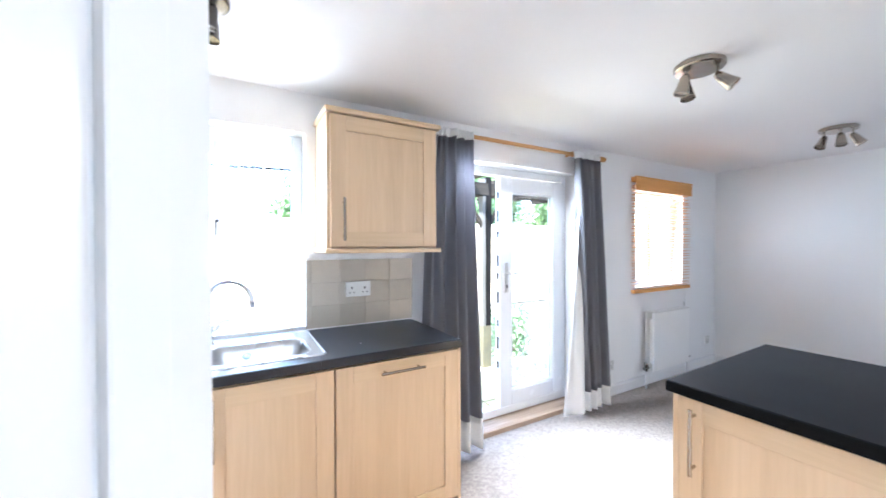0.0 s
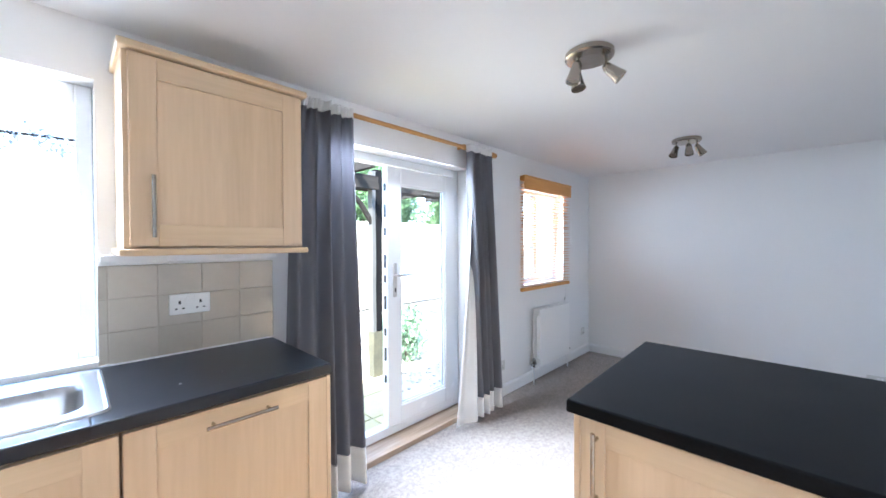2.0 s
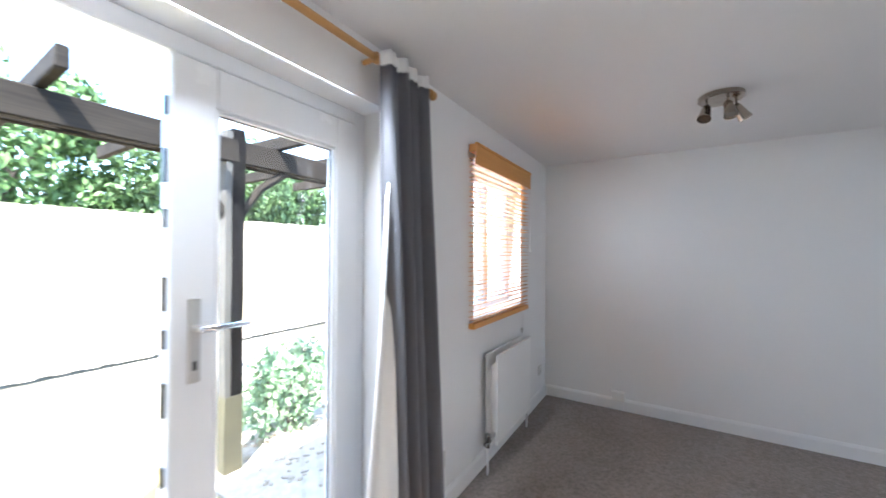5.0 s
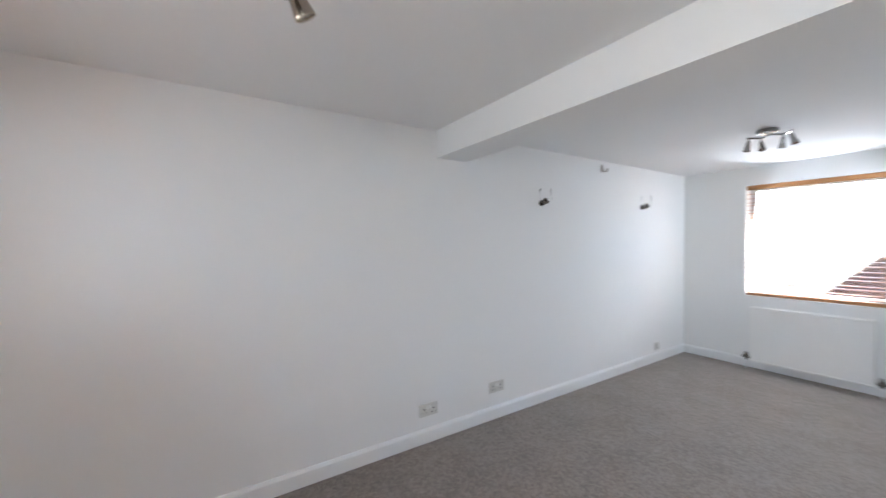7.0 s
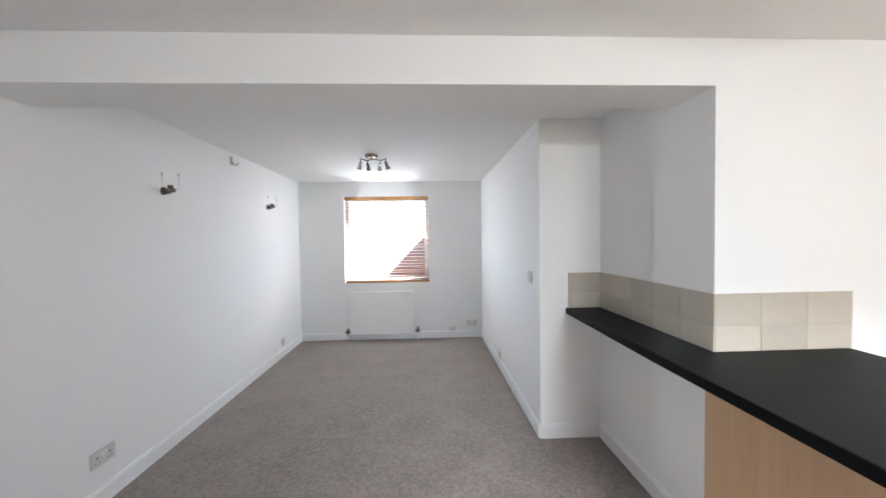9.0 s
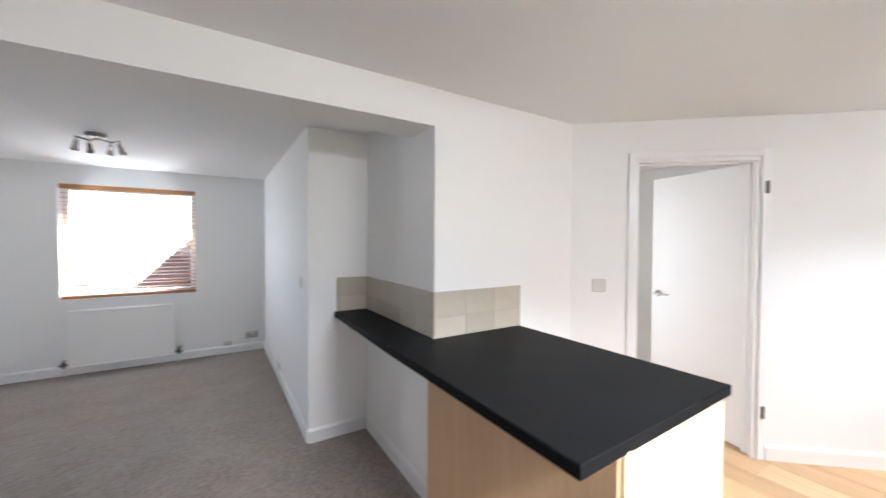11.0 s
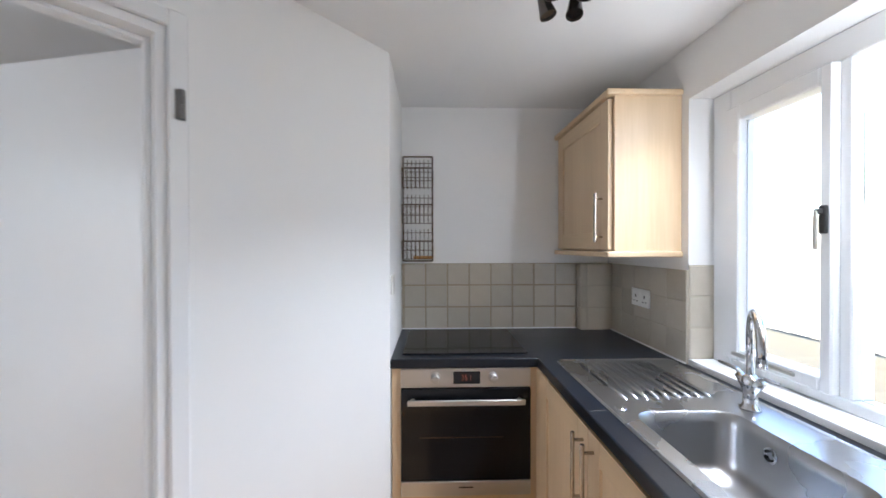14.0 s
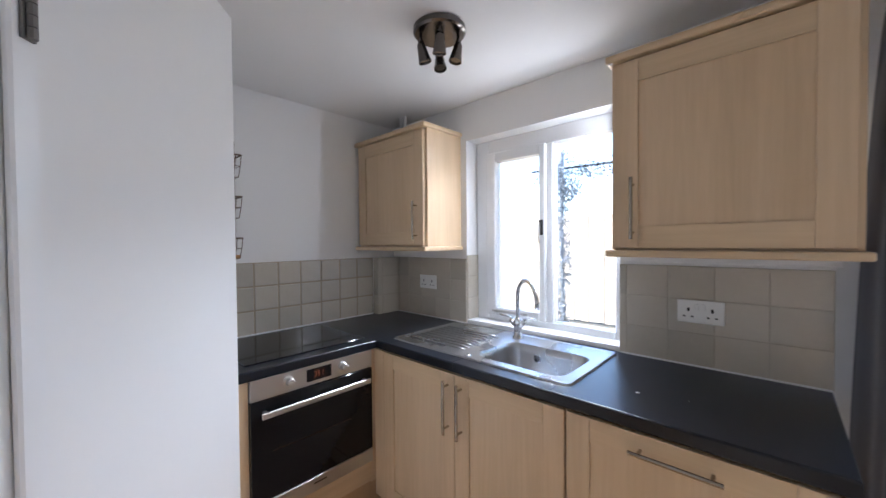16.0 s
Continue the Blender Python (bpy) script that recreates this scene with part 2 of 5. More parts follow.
cl.new(cn["Principled BSDF"].outputs[0], blend.inputs[1]); cl.new(thin.outputs[0], blend.inputs[2])
cl.new(blend.outputs[0], cn["Material Output"].inputs[0])
LINING = node_mat("white_lining", (0.72, 0.72, 0.71), 0.9, var=0.03, scale=5, fine=250, bump=0.1, bump_scale=300)
SLAT = wood_mat("blind_slat", (0.72, 0.36, 0.095), (0.58, 0.26, 0.055), "X", 0.42)
BROWNSLAT = wood_mat("brown_blind_slat", (0.46, 0.22, 0.085), (0.33, 0.145, 0.05), "X", 0.42)
RADIATOR = node_mat("radiator_enamel", (0.85, 0.84, 0.82), 0.35, var=0.02)
HINGEM = node_mat("dull_hinge_steel", (0.20, 0.19, 0.18), 0.45, 0.8, var=0.1)
BRASS = node_mat("valve_metal", (0.45, 0.42, 0.38), 0.35, 1.0, var=0.1)
WIRE = node_mat("rusty_wire", (0.16, 0.12, 0.085), 0.6, 0.6, var=0.35, scale=25, fine=120)
GLASS = glass_mat()
CUPGLASS = glass_mat("thin_cup_glass", ior=1.06)
BLACK = node_mat("black_plastic", (0.015, 0.015, 0.016), 0.4, var=0.1)


# ---------------------------------------------------------------- builders
def mesh_of(bm, name, mat, smooth=False):
    me = bpy.data.meshes.new(name)
    bmesh.ops.recalc_face_normals(bm, faces=bm.faces[:])
    bm.to_mesh(me)
    bm.free()
    for mt in (mat if isinstance(mat, (list, tuple)) else [mat]):
        me.materials.append(mt)
    if smooth:
        me.shade_smooth()
    return me


def part(name, bm, material, parent=None, label="", smooth=False):
    ob = new(name, mesh_of(bm, name, material, smooth))
    if parent is not None:
        ob.parent = parent
    if label:
        ob["label"] = label
    return ob


def thing(name, x=0, y=0, z=0, rz=0, label="", category="", group="", kind=""):
    ob = new(name)
    ob.empty_display_size = 0.05
    ob.matrix_world = pose(x, y, z, 0, 0, rz)
    return tagged(ob, label, category, group, kind)


def box(bm, x0, x1, y0, y1, z0, z1, bevel=0.0, seg=1, m=None):
    g = bmesh.ops.create_cube(bm, size=1.0, matrix=Matrix.Translation(((x0 + x1) / 2, (y0 + y1) / 2, (z0 + z1) / 2)) @ Matrix.Diagonal((abs(x1 - x0), abs(y1 - y0), abs(z1 - z0), 1)))
    vs = g["verts"]
    if bevel:
        es = list({e for v in vs for e in v.link_edges})
        r = bmesh.ops.bevel(bm, geom=es, offset=bevel, segments=seg, profile=0.5, affect="EDGES")
        vs = list({v for f in r["faces"] for v in f.verts} | {v for v in vs if v.is_valid})
    if m is not None:
        bmesh.ops.transform(bm, matrix=m, verts=vs)
    return vs


def boxes(*rows, bevel=0.0, seg=1):
    bm = bmesh.new()
    for r in rows:
        box(bm, *r, bevel=bevel, seg=seg)
    return bm


def rod(bm, a, b, r, seg=12, r2=None):
    a, b = Vector(a), Vector(b)
    d = b - a
    m = Matrix.Translation((a + b) / 2) @ d.to_track_quat("Z", "Y").to_matrix().to_4x4()
    bmesh.ops.create_cone(bm, cap_ends=True, segments=seg, radius1=r, radius2=r if r2 is None else r2, depth=d.length, matrix=m)


def tube(bm, pts, r, seg=10):
    """A round bar bent through points."""
    pts = [Vector(p) for p in pts]
    rings = []
    up = Vector((0, 0, 1))
    for i, p in enumerate(pts):
        d = (pts[min(i + 1, len(pts) - 1)] - pts[max(i - 1, 0)]).normalized()
        ref = up if abs(d.dot(up)) < 0.95 else Vector((1, 0, 0))
        if rings:
            ref = last
        u = (ref - d * ref.dot(d)).normalized()
        w = d.cross(u)
        last = u
        rr = r[i] if isinstance(r, (list, tuple)) else r
        rings.append([bm.verts.new(p + (u * math.cos(a) + w * math.sin(a)) * rr) for a in [2 * math.pi * k / seg for k in range(seg)]])
    for a, b in zip(rings, rings[1:]):
        for k in range(seg):
            bm.faces.new((a[k], a[(k + 1) % seg], b[(k + 1) % seg], b[k]))
    bm.faces.new(rings[0]); bm.faces.new(rings[-1])


def lathe(bm, profile, centre=(0, 0, 0), seg=24, m=None):
    """Turned shape: rows of radius, height round the z axis."""
    made = []
    for r, z in profile:
        made.append([bm.verts.new((r * math.cos(2 * math.pi * k / seg), r * math.sin(2 * math.pi * k / seg), z)) for k in range(seg)])
    for a, b in zip(made, made[1:]):
        for k in range(seg):
            bm.faces.new((a[k], a[(k + 1) % seg], b[(k + 1) % seg], b[k]))
    bm.faces.new(made[0]); bm.faces.new(made[-1])
    mm = Matrix.Translation(centre) @ (m if m is not None else Matrix())
    bmesh.ops.transform(bm, matrix=mm, verts=[v for row in made for v in row])


def wall(name, a, b, thick, z0, z1, openings=(), mat=None):
    """A wall whose room face runs from a to b, its thickness to the right of that way; openings: (from, to, sill, head)."""
    a, b = Vector(a), Vector(b)
    d = (b - a).normalized()
    out = Vector((d.y, -d.x))
    length = (b - a).length
    us = sorted({0.0, length, *[u for o in openings for u in o[:2]]})
    zs = sorted({z0, z1, *[z for o in openings for z in o[2:]]})
    solid = lambda i, j: not any(o[0] - 1e-6 <= us[i] and us[i + 1] <= o[1] + 1e-6 and o[2] - 1e-6 <= zs[j] and zs[j + 1] <= o[3] + 1e-6 for o in openings)
    bm = bmesh.new()
    cache = {}

    def v(u, z, k):
        key = (round(u, 5), round(z, 5), k)
        if key not in cache:
            p = a + d * u + out * (thick * k)
            cache[key] = bm.verts.new((p.x, p.y, z))
        return cache[key]
    nu, nz = len(us) - 1, len(zs) - 1
    for i in range(nu):
        for j in range(nz):
            if not solid(i, j):
                continue
            q = [(us[i], zs[j]), (us[i + 1], zs[j]), (us[i + 1], zs[j + 1]), (us[i], zs[j + 1])]
            for k in (0, 1):
                bm.faces.new([v(*c, k) for c in q])
            for (i2, j2), (p, r) in zip(((i, j - 1), (i + 1, j), (i, j + 1), (i - 1, j)), zip(q, q[1:] + q[:1])):
                if not (0 <= i2 < nu and 0 <= j2 < nz) or not solid(i2, j2):
                    bm.faces.new([v(*p, 0), v(*r, 0), v(*r, 1), v(*p, 1)])
    ob = part(name, bm, mat or WALL)
    return tagged(ob, kind="structure")


def slab(name, pts, z0, z1, mat):
    bm = bmesh.new()
    f = bm.faces.new([bm.verts.new((x, y, z0)) for x, y in pts])
    r = bmesh.ops.extrude_face_region(bm, geom=[f])
    for v in r["geom"]:
        if isinstance(v, bmesh.types.BMVert):
            v.co.z = z1
    return tagged(part(name, bm, mat), kind="structure")


# ---------------------------------------------------------------- structure
wall("wall_north", (EX + OUT, NY), (WX - OUT, NY), OUT, 0, H, [(EX + OUT - o[1], EX + OUT - o[0], o[2], o[3]) for o in (KWIN, FRENCH, BWIN)])
wall("wall_east", (EX, SY - OUT), (EX, NY), OUT, 0, H)
wall("wall_south", (LX - 0.12, SY), (EX, SY), OUT, 0, H, [(SWIN[0] - LX + 0.12, SWIN[1] - LX + 0.12, SWIN[2], SWIN[3])])
wall("wall_west", (WX, NY), (WX, -1.3), OUT, 0, H)
wall("wall_lounge_west", (LX, RY), (LX, SY), 0.12, 0, H)
wall("wall_niche_return", (NX - 0.10, RY), (LX - 0.12, RY), 0.12, 0, H)
wall("wall_niche", (NX, KY - 0.10), (NX, RY), 0.10, 0, H)
wall("wall_kitchen_south", (PA.x, KY), (NX, KY), 0.10, 0, H)
slant = (PB - PA).normalized()
front = Vector((slant.y, -slant.x))                # out of the slanted wall, into the kitchen
slant_yaw = math.degrees(math.atan2(slant.y, slant.x))
HINGE = PA + slant * (Vector((0.83, 1.147)) - PA).dot(slant)
LATCH = PA + slant * (Vector((1.375, 0.672)) - PA).dot(slant)
u0, u1 = (LATCH - PA).length, (HINGE - PA).length
DOOR_H = 1.945
wall("wall_slanted", PA, PB, -0.11, 0, H, [(u0, u1, 0, DOOR_H)])
wall("wall_alcove_side", (PB.x, PB.y), (WX, AY), -0.08, 0, H)
# the opening is unseen, assumed so that daylight reaches the hall
wall("wall_hall_south", (WX, -1.0), (NX - 0.1, -1.0), 0.1, 0, H, [(1.75, 2.65, 0.2, 1.95)])
SPLIT = 1.87
slab("floor", [(SPLIT, SY - OUT), (EX + OUT, SY - OUT), (EX + OUT, NY), (SPLIT, NY)], -0.15, LF, CARPET)
laminate = slab("floor_kitchen", [(WX - OUT, -1.3), (SPLIT, -1.3), (SPLIT, NY), (WX - OUT, NY)], -0.15, KF - 0.008, DARKHOLE)
slab("ceiling", [(WX - OUT, SY - OUT), (EX + OUT, SY - OUT), (EX + OUT, NY + OUT), (WX - OUT, NY + OUT)], H, H + 0.2, CEIL)
tagged(part("ceiling_beam", boxes((NX, EX, 0.15, KY, 2.0, H)), WALL), kind="structure")


def skirting(name, a, b, h=0.098, t=0.016, into=1, z0=LF):
    """A chamfered skirting board whose back runs from a to b; it stands out to the left of that way."""
    a, b = Vector(a), Vector(b)
    d = (b - a).normalized()
    o = Vector((-d.y, d.x)) * into
    prof = [(0, 0), (t, 0), (t, h - 0.018), (t * 0.45, h), (0, h)]
    bm = bmesh.new()
    ends = [[bm.verts.new((p.x + o.x * u, p.y + o.y * u, z0 + z)) for u, z in prof] for p in (a, b)]
    for k in range(5):
        bm.faces.new((ends[0][k], ends[0][(k + 1) % 5], ends[1][(k + 1) % 5], ends[1][k]))
    bm.faces.new(ends[0]); bm.faces.new(ends[1])
    return tagged(part(name, bm, GLOSS), kind="structure")


skirting("baseboard_east", (EX, SY), (EX, NY))
skirting("baseboard_south", (LX, SY), (EX - 0.016, SY))
skirting("baseboard_lounge_west", (LX, RY), (LX, SY + 0.016))
skirting("baseboard_niche_return", (LX, RY), (NX + 0.016, RY), into=-1)
skirting("baseboard_niche", (NX, KY), (NX, RY))
skirting("baseboard_north", (EX - 0.016, NY), (FRENCH[1], NY))
skirting("baseboard_slanted", PA + slant * (u1 + 0.05), PB, into=-1, z0=KF)
skirting("baseboard_slanted_short", PA, PA + slant * (u0 - 0.05), into=-1, z0=KF)


# ---------------------------------------------------------------- kitchen
def shaker(parent, name, w, h, t=0.02, frame_w=0.07, mat=None, m=None, label=""):
    """A framed door leaf in the xz plane, its face at y = -t, its lower left corner at the origin."""
    f = frame_w
    leaf = part(name, boxes((0.001, w - 0.001, -t + 0.008, 0.0, 0.001, h - 0.001)), mat or BEECH, parent, label)
    for r in ((0, f, 0, h), (w - f, w, 0, h)):
        part("stile", boxes((r[0], r[1], -t, -0.001, r[2], r[3]), bevel=0.0016, seg=2), BEECH, leaf)
    for r in ((f, w - f, 0, f), (f, w - f, h - f, h)):
        part("rail", boxes((r[0] + 0.0004, r[1] - 0.0004, -t, -0.001, r[2], r[3]), bevel=0.0016, seg=2), BEECH_X, leaf)
    if m is not None:
        leaf.matrix_basis = m
    return leaf


def bar_handle(parent, a, b, out):
    """A brushed bar handle from a to b with two posts going back along -out."""
    a, b, out = Vector(a), Vector(b), Vector(out)
    bm = bmesh.new()
    rod(bm, a, b, 0.0062, 14)
    for k in (0.11, 0.89):
        p = a.lerp(b, k)
        rod(bm, p, p - out, 0.0048, 10)
    return part("handle", bm, NICKEL, parent, "brushed nickel bar handle", smooth=False)


FY = 2.288      # face of the base carcasses on the north run
FXW = 0.228     # face of the base carcasses on the west run


def base_unit(name, x0, x1, doors, label):
    u = thing(name, x0, FY, 0, label=label, category="cabinet", group="base units")
    w = x1 - x0
    part("body", boxes((0.001, w - 0.001, 0.001, NY - FY - 0.003, 0.14, 0.72)), BEECH, u)
    part("top_rail", boxes((0.001, w - 0.001, 0.001, 0.018, 0.721, 0.868)), BEECH_X, u)
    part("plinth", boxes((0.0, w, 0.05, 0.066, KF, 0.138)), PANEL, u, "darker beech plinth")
    for k, (a, b, hx) in enumerate(doors):
        d = shaker(u, "door", b - a - 0.004, 0.715, m=pose(a + 0.002, 0, 0.148))
        if hx is not None:
            bar_handle(d, (hx - a, -0.052, 0.475), (hx - a, -0.052, 0.69), (0, -0.034, 0))
    return u


base_unit("sink_unit", 0.30, 1.210, ((0.0, 0.453, 0.418), (0.453, 0.908, 0.488)), "beech shaker sink unit with two closed doors")
filler = thing("corner_post", 0.228, FY, 0, label="plain beech corner post between base units", category="cabinet panel")
part("panel", boxes((0.0, 0.072, -0.0185, 0.0, 0.14, 0.866)), BEECH, filler)
part("plinth", boxes((0.0, 0.072, 0.05, 0.066, KF, 0.138)), PANEL, filler)
dish = thing("dishwasher", 1.212, FY, 0, label="integrated dishwasher behind a beech shaker front", category="dishwasher")
part("body", boxes((0.001, 0.584, 0.001, 0.55, 0.14, 0.868)), BEECH, dish)
part("plinth", boxes((0.0, 0.585, 0.05, 0.066, KF, 0.138)), PANEL, dish)
dfront = shaker(dish, "door", 0.582, 0.715, m=pose(0.002, 0, 0.148))
bar_handle(dfront, (0.185, -0.052, 0.672), (0.39, -0.052, 0.672), (0, -0.034, 0))
endp = thing("end_panel", 1.797, FY, 0, label="beech end panel closing the base run", category="cabinet panel")
part("panel", boxes((0.0, 0.016, -0.02, NY - FY - 0.003, 0.0, 0.868), bevel=0.001), BEECH, endp)

oven_house = thing("oven_housing", FXW, AY, 0, label="beech housing unit around the built-in oven", category="cabinet", group="base units")
part("side_strip", boxes((-0.02, 0.0, 0.004, 0.042, 0.212, 0.866)), BEECH, oven_house)
part("corner_strip", boxes((-0.02, 0.0, 0.598, 0.642, 0.212, 0.866)), BEECH, oven_house)
part("lower_panel", boxes((-0.02, 0.0, 0.042, 0.598, 0.218, 0.322), bevel=0.001), BEECH_Y, oven_house)
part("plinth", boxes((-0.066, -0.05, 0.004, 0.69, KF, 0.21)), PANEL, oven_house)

# oven, facing +x
oven = thing("oven", FXW, AY + 0.044, 0.325, label="built-in steel and black glass electric oven", category="oven")
OW = 0.552
part("casing", boxes((-0.5, -0.002, 0.01, OW - 0.01, 0.005, 0.54)), BLACK, oven)
part("control_panel", boxes((-0.002, 0.016, 0.0, OW, 0.462, 0.544), bevel=0.002), STEEL, oven)
ovdoor = part("door", boxes((-0.002, 0.018, 0.0, OW, 0.066, 0.458), bevel=0.002), BLACKGLASS, oven, "black glass oven door")
part("window", boxes((0.0181, 0.0195, 0.06, OW - 0.06, 0.105, 0.345)), BLACKGLASS, ovdoor)
part("shelf_edge", boxes((0.0196, 0.0202, 0.08, OW - 0.12, 0.25, 0.253)), BLACKNICKEL, ovdoor)
part("trim", boxes((-0.002, 0.017, 0.0, OW, 0.0, 0.062), bevel=0.002), STEEL, oven, "brushed steel lower trim")
part("maker_mark", boxes((0.0165, 0.0175, OW / 2 - 0.03, OW / 2 + 0.03, 0.034, 0.040)), BLACK, oven)
bm = bmesh.new()
box(bm, 0.043, 0.053, 0.03, OW - 0.03, 0.398, 0.422, bevel=0.003)
for y in (0.05, OW - 0.05):
    box(bm, 0.016, 0.045, y - 0.008, y + 0.008, 0.402, 0.418, bevel=0.002)
part("handle", bm, STEEL, ovdoor, "flat brushed steel handle")
disp = part("display", boxes((0.0155, 0.0172, 0.222, 0.336, 0.478, 0.530)), BLACKGLASS, oven)
for y in (0.146, 0.392):
    bm = bmesh.new()
    lathe(bm, [(0.022, 0), (0.022, 0.006), (0.017, 0.008), (0.0155, 0.028), (0.013, 0.031)], seg=20)
    box(bm, -0.003, 0.003, -0.016, 0.016, 0.026, 0.034)
    k = part("knob", bm, STEEL, oven)
    k.matrix_basis = pose(0.016, y, 0.506, 0, 90, 0)
LED = glow_mat("oven_clock_glow", (1.0, 0.16, 0.03), 0.035)
bm = bmesh.new()
for n, segs in enumerate(((0, 2, 5, 6), (0, 1, 3, 5, 6), (2, 5))):
    oy = 0.256 + n * 0.016
    for s in segs:
        y0, y1, z0, z1 = ((0, .009, .020, .022), (0, .002, .011, .022), (.007, .009, .011, .022), (0, .009, .010, .012), (0, .002, 0, .011), (.007, .009, 0, .011), (0, .009, 0, .002))[s]
        box(bm, 0.0172, 0.0178, oy + y0, oy + y1, 0.494 + z0, 0.494 + z1)
part("clock_digits", bm, LED, oven, "red clock digits")


def worktop_mesh(pts, holes=()):
    """A laminate slab with a rounded upper edge, outline pts counter-clockwise."""
    bm = bmesh.new()
    f = bm.faces.new([bm.verts.new((x, y, 0.87)) for x, y in pts])
    r = bmesh.ops.extrude_face_region(bm, geom=[f])
    tv = [v for v in r["geom"] if isinstance(v, bmesh.types.BMVert)]
    for v in tv:
        v.co.z = TOP
    es = [e for e in bm.edges if abs(e.verts[0].co.z - e.verts[1].co.z) < 1e-6]
    bmesh.ops.bevel(bm, geom=es, offset=0.006, segments=3, profile=0.5, affect="EDGES")
    return bm


HOLE = (0.745, 1.155, 2.375, 2.69)   # cut for the bowl
XF, YF = 0.248, 2.268
wt = thing("kitchen_worktop", 0, 0, 0, label="black laminate worktop running round the kitchen corner", category="worktop")
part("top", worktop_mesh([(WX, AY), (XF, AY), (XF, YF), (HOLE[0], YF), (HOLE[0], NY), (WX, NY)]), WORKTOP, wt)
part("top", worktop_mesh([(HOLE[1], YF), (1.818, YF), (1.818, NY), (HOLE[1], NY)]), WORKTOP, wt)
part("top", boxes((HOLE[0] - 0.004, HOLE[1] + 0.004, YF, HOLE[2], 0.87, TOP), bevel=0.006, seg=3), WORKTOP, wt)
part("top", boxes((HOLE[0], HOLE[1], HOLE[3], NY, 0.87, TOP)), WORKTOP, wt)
for r in ((WX + 0.06, KWIN[0], NY - 0.014, NY - 0.009), (1.192, 1.818, NY - 0.014, NY - 0.009), (WX + 0.009, WX + 0.014, AY, 2.66)):
    part("sealant", boxes((*r, TOP, TOP + 0.006)), GLOSS, wt, "white sealant line")

for px, py, pr in ((1.37, 2.44, 0.0055), (1.50, 2.47, 0.002)):
    bm = bmesh.new()
    lathe(bm, [(pr, 0), (pr * 0.8, 0.0008)], (px, py, TOP + 0.0002), 9)
    part("paint_fleck", bm, PLATE, wt, "pale paint fleck")

hob = thing("hob", -0.27, 1.69, TOP, label="black glass induction hob set in the worktop", category="hob")
part("glass", boxes((0, 0.455, 0, 0.555, 0.0005, 0.006), bevel=0.002), BLACKGLASS, hob)

# sink with drainer
sink = thing("sink", 0.284, 2.333, TOP, label="inset stainless steel sink with ribbed drainer", category="sink")
SW, SD = 0.914, 0.485
hx0, hx1, hy0, hy1 = 0.475, 0.862, 0.055, 0.345


def rounded(x0, x1, y0, y1, r, n=6):
    pts = []
    for cx, cy, a0 in ((x1 - r, y1 - r, 0), (x0 + r, y1 - r, 90), (x0 + r, y0 + r, 180), (x1 - r, y0 + r, 270)):
        pts += [(cx + r * math.cos(radians(a0 + 90 * k / n)), cy + r * math.sin(radians(a0 + 90 * k / n))) for k in range(n + 1)]
    return pts


bm = bmesh.new()
outer = [bm.verts.new((x, y, 0.0015)) for x, y in rounded(0, SW, 0, SD, 0.03)]
rim = [bm.verts.new((x, y, 0.007)) for x, y in rounded(0.006, SW - 0.006, 0.006, SD - 0.006, 0.026)]
rim2 = [bm.verts.new((x, y, 0.004)) for x, y in rounded(0.014, SW - 0.014, 0.014, SD - 0.014, 0.022)]
for a, b in ((outer, rim), (rim, rim2)):
    for k in range(len(a)):
        bm.faces.new((a[k], a[(k + 1) % len(a)], b[(k + 1) % len(b)], b[k]))
lip = [bm.verts.new((x, y, 0.004)) for x, y in rounded(hx0, hx1, hy0, hy1, 0.055)]
es = [bm.edges.new((q[k], q[(k + 1) % len(q)])) if not bm.edges.get((q[k], q[(k + 1) % len(q)])) else bm.edges.get((q[k], q[(k + 1) % len(q)])) for q in (rim2, lip) for k in range(len(q))]
bmesh.ops.triangle_fill(bm, use_beauty=True, use_dissolve=False, edges=es)
part("rim", bm, SINKSTEEL, sink)
bm = bmesh.new()
rings = []
for inset, z, r in ((0, 0.004, 0.055), (0.006, -0.004, 0.052), (0.012, -0.03, 0.05), (0.022, -0.13, 0.05), (0.04, -0.155, 0.05), (0.08, -0.163, 0.04), (0.13, -0.166, 0.012)):
    rings.append([bm.verts.new((x, y, z)) for x, y in rounded(hx0 + inset, hx1 - inset, hy0 + inset, hy1 - inset, r)])
for a, b in zip(rings, rings[1:]):
    for k in range(len(a)):
        bm.faces.new((a[k], a[(k + 1) % len(a)], b[(k + 1) % len(b)], b[k]))
bm.faces.new(rings[-1])
part("bowl", bm, SINKSTEEL, sink, smooth=True)
for k in range(9):
    bm = bmesh.new()
    y = 0.085 + k * 0.034
    tube(bm, [(0.05, y, 0.002), (0.065, y, 0.0085), (0.36, y, 0.0075), (0.395, y, 0.002)], 0.0062, 8)
    part("drainer_rib", bm, SINKSTEEL, sink, smooth=True)
bm = bmesh.new()
lathe(bm, [(0.019, 0), (0.019, 0.003), (0.012, 0.004), (0.011, 0.001)], seg=20)
ov = part("overflow", bm, CHROME, sink, "chrome overflow ring")
ov.matrix_basis = pose(0.62, hy1 - 0.017, -0.045, 82, 0, 0)
bm = bmesh.new()
for a0 in (20, 200):
    tube(bm, [(0.0125 * math.cos(radians(a0 + 28 * k)), 0.0125 * math.sin(radians(a0 + 28 * k)), 0.0045) for k in range(6)], 0.0022, 6)
part("overflow_slot", bm, DARKHOLE, ov)
bm = bmesh.new()
lathe(bm, [(0.0165, 0.004), (0.0165, 0.0062), (0.0135, 0.008), (0.002, 0.0085)], seg=24)
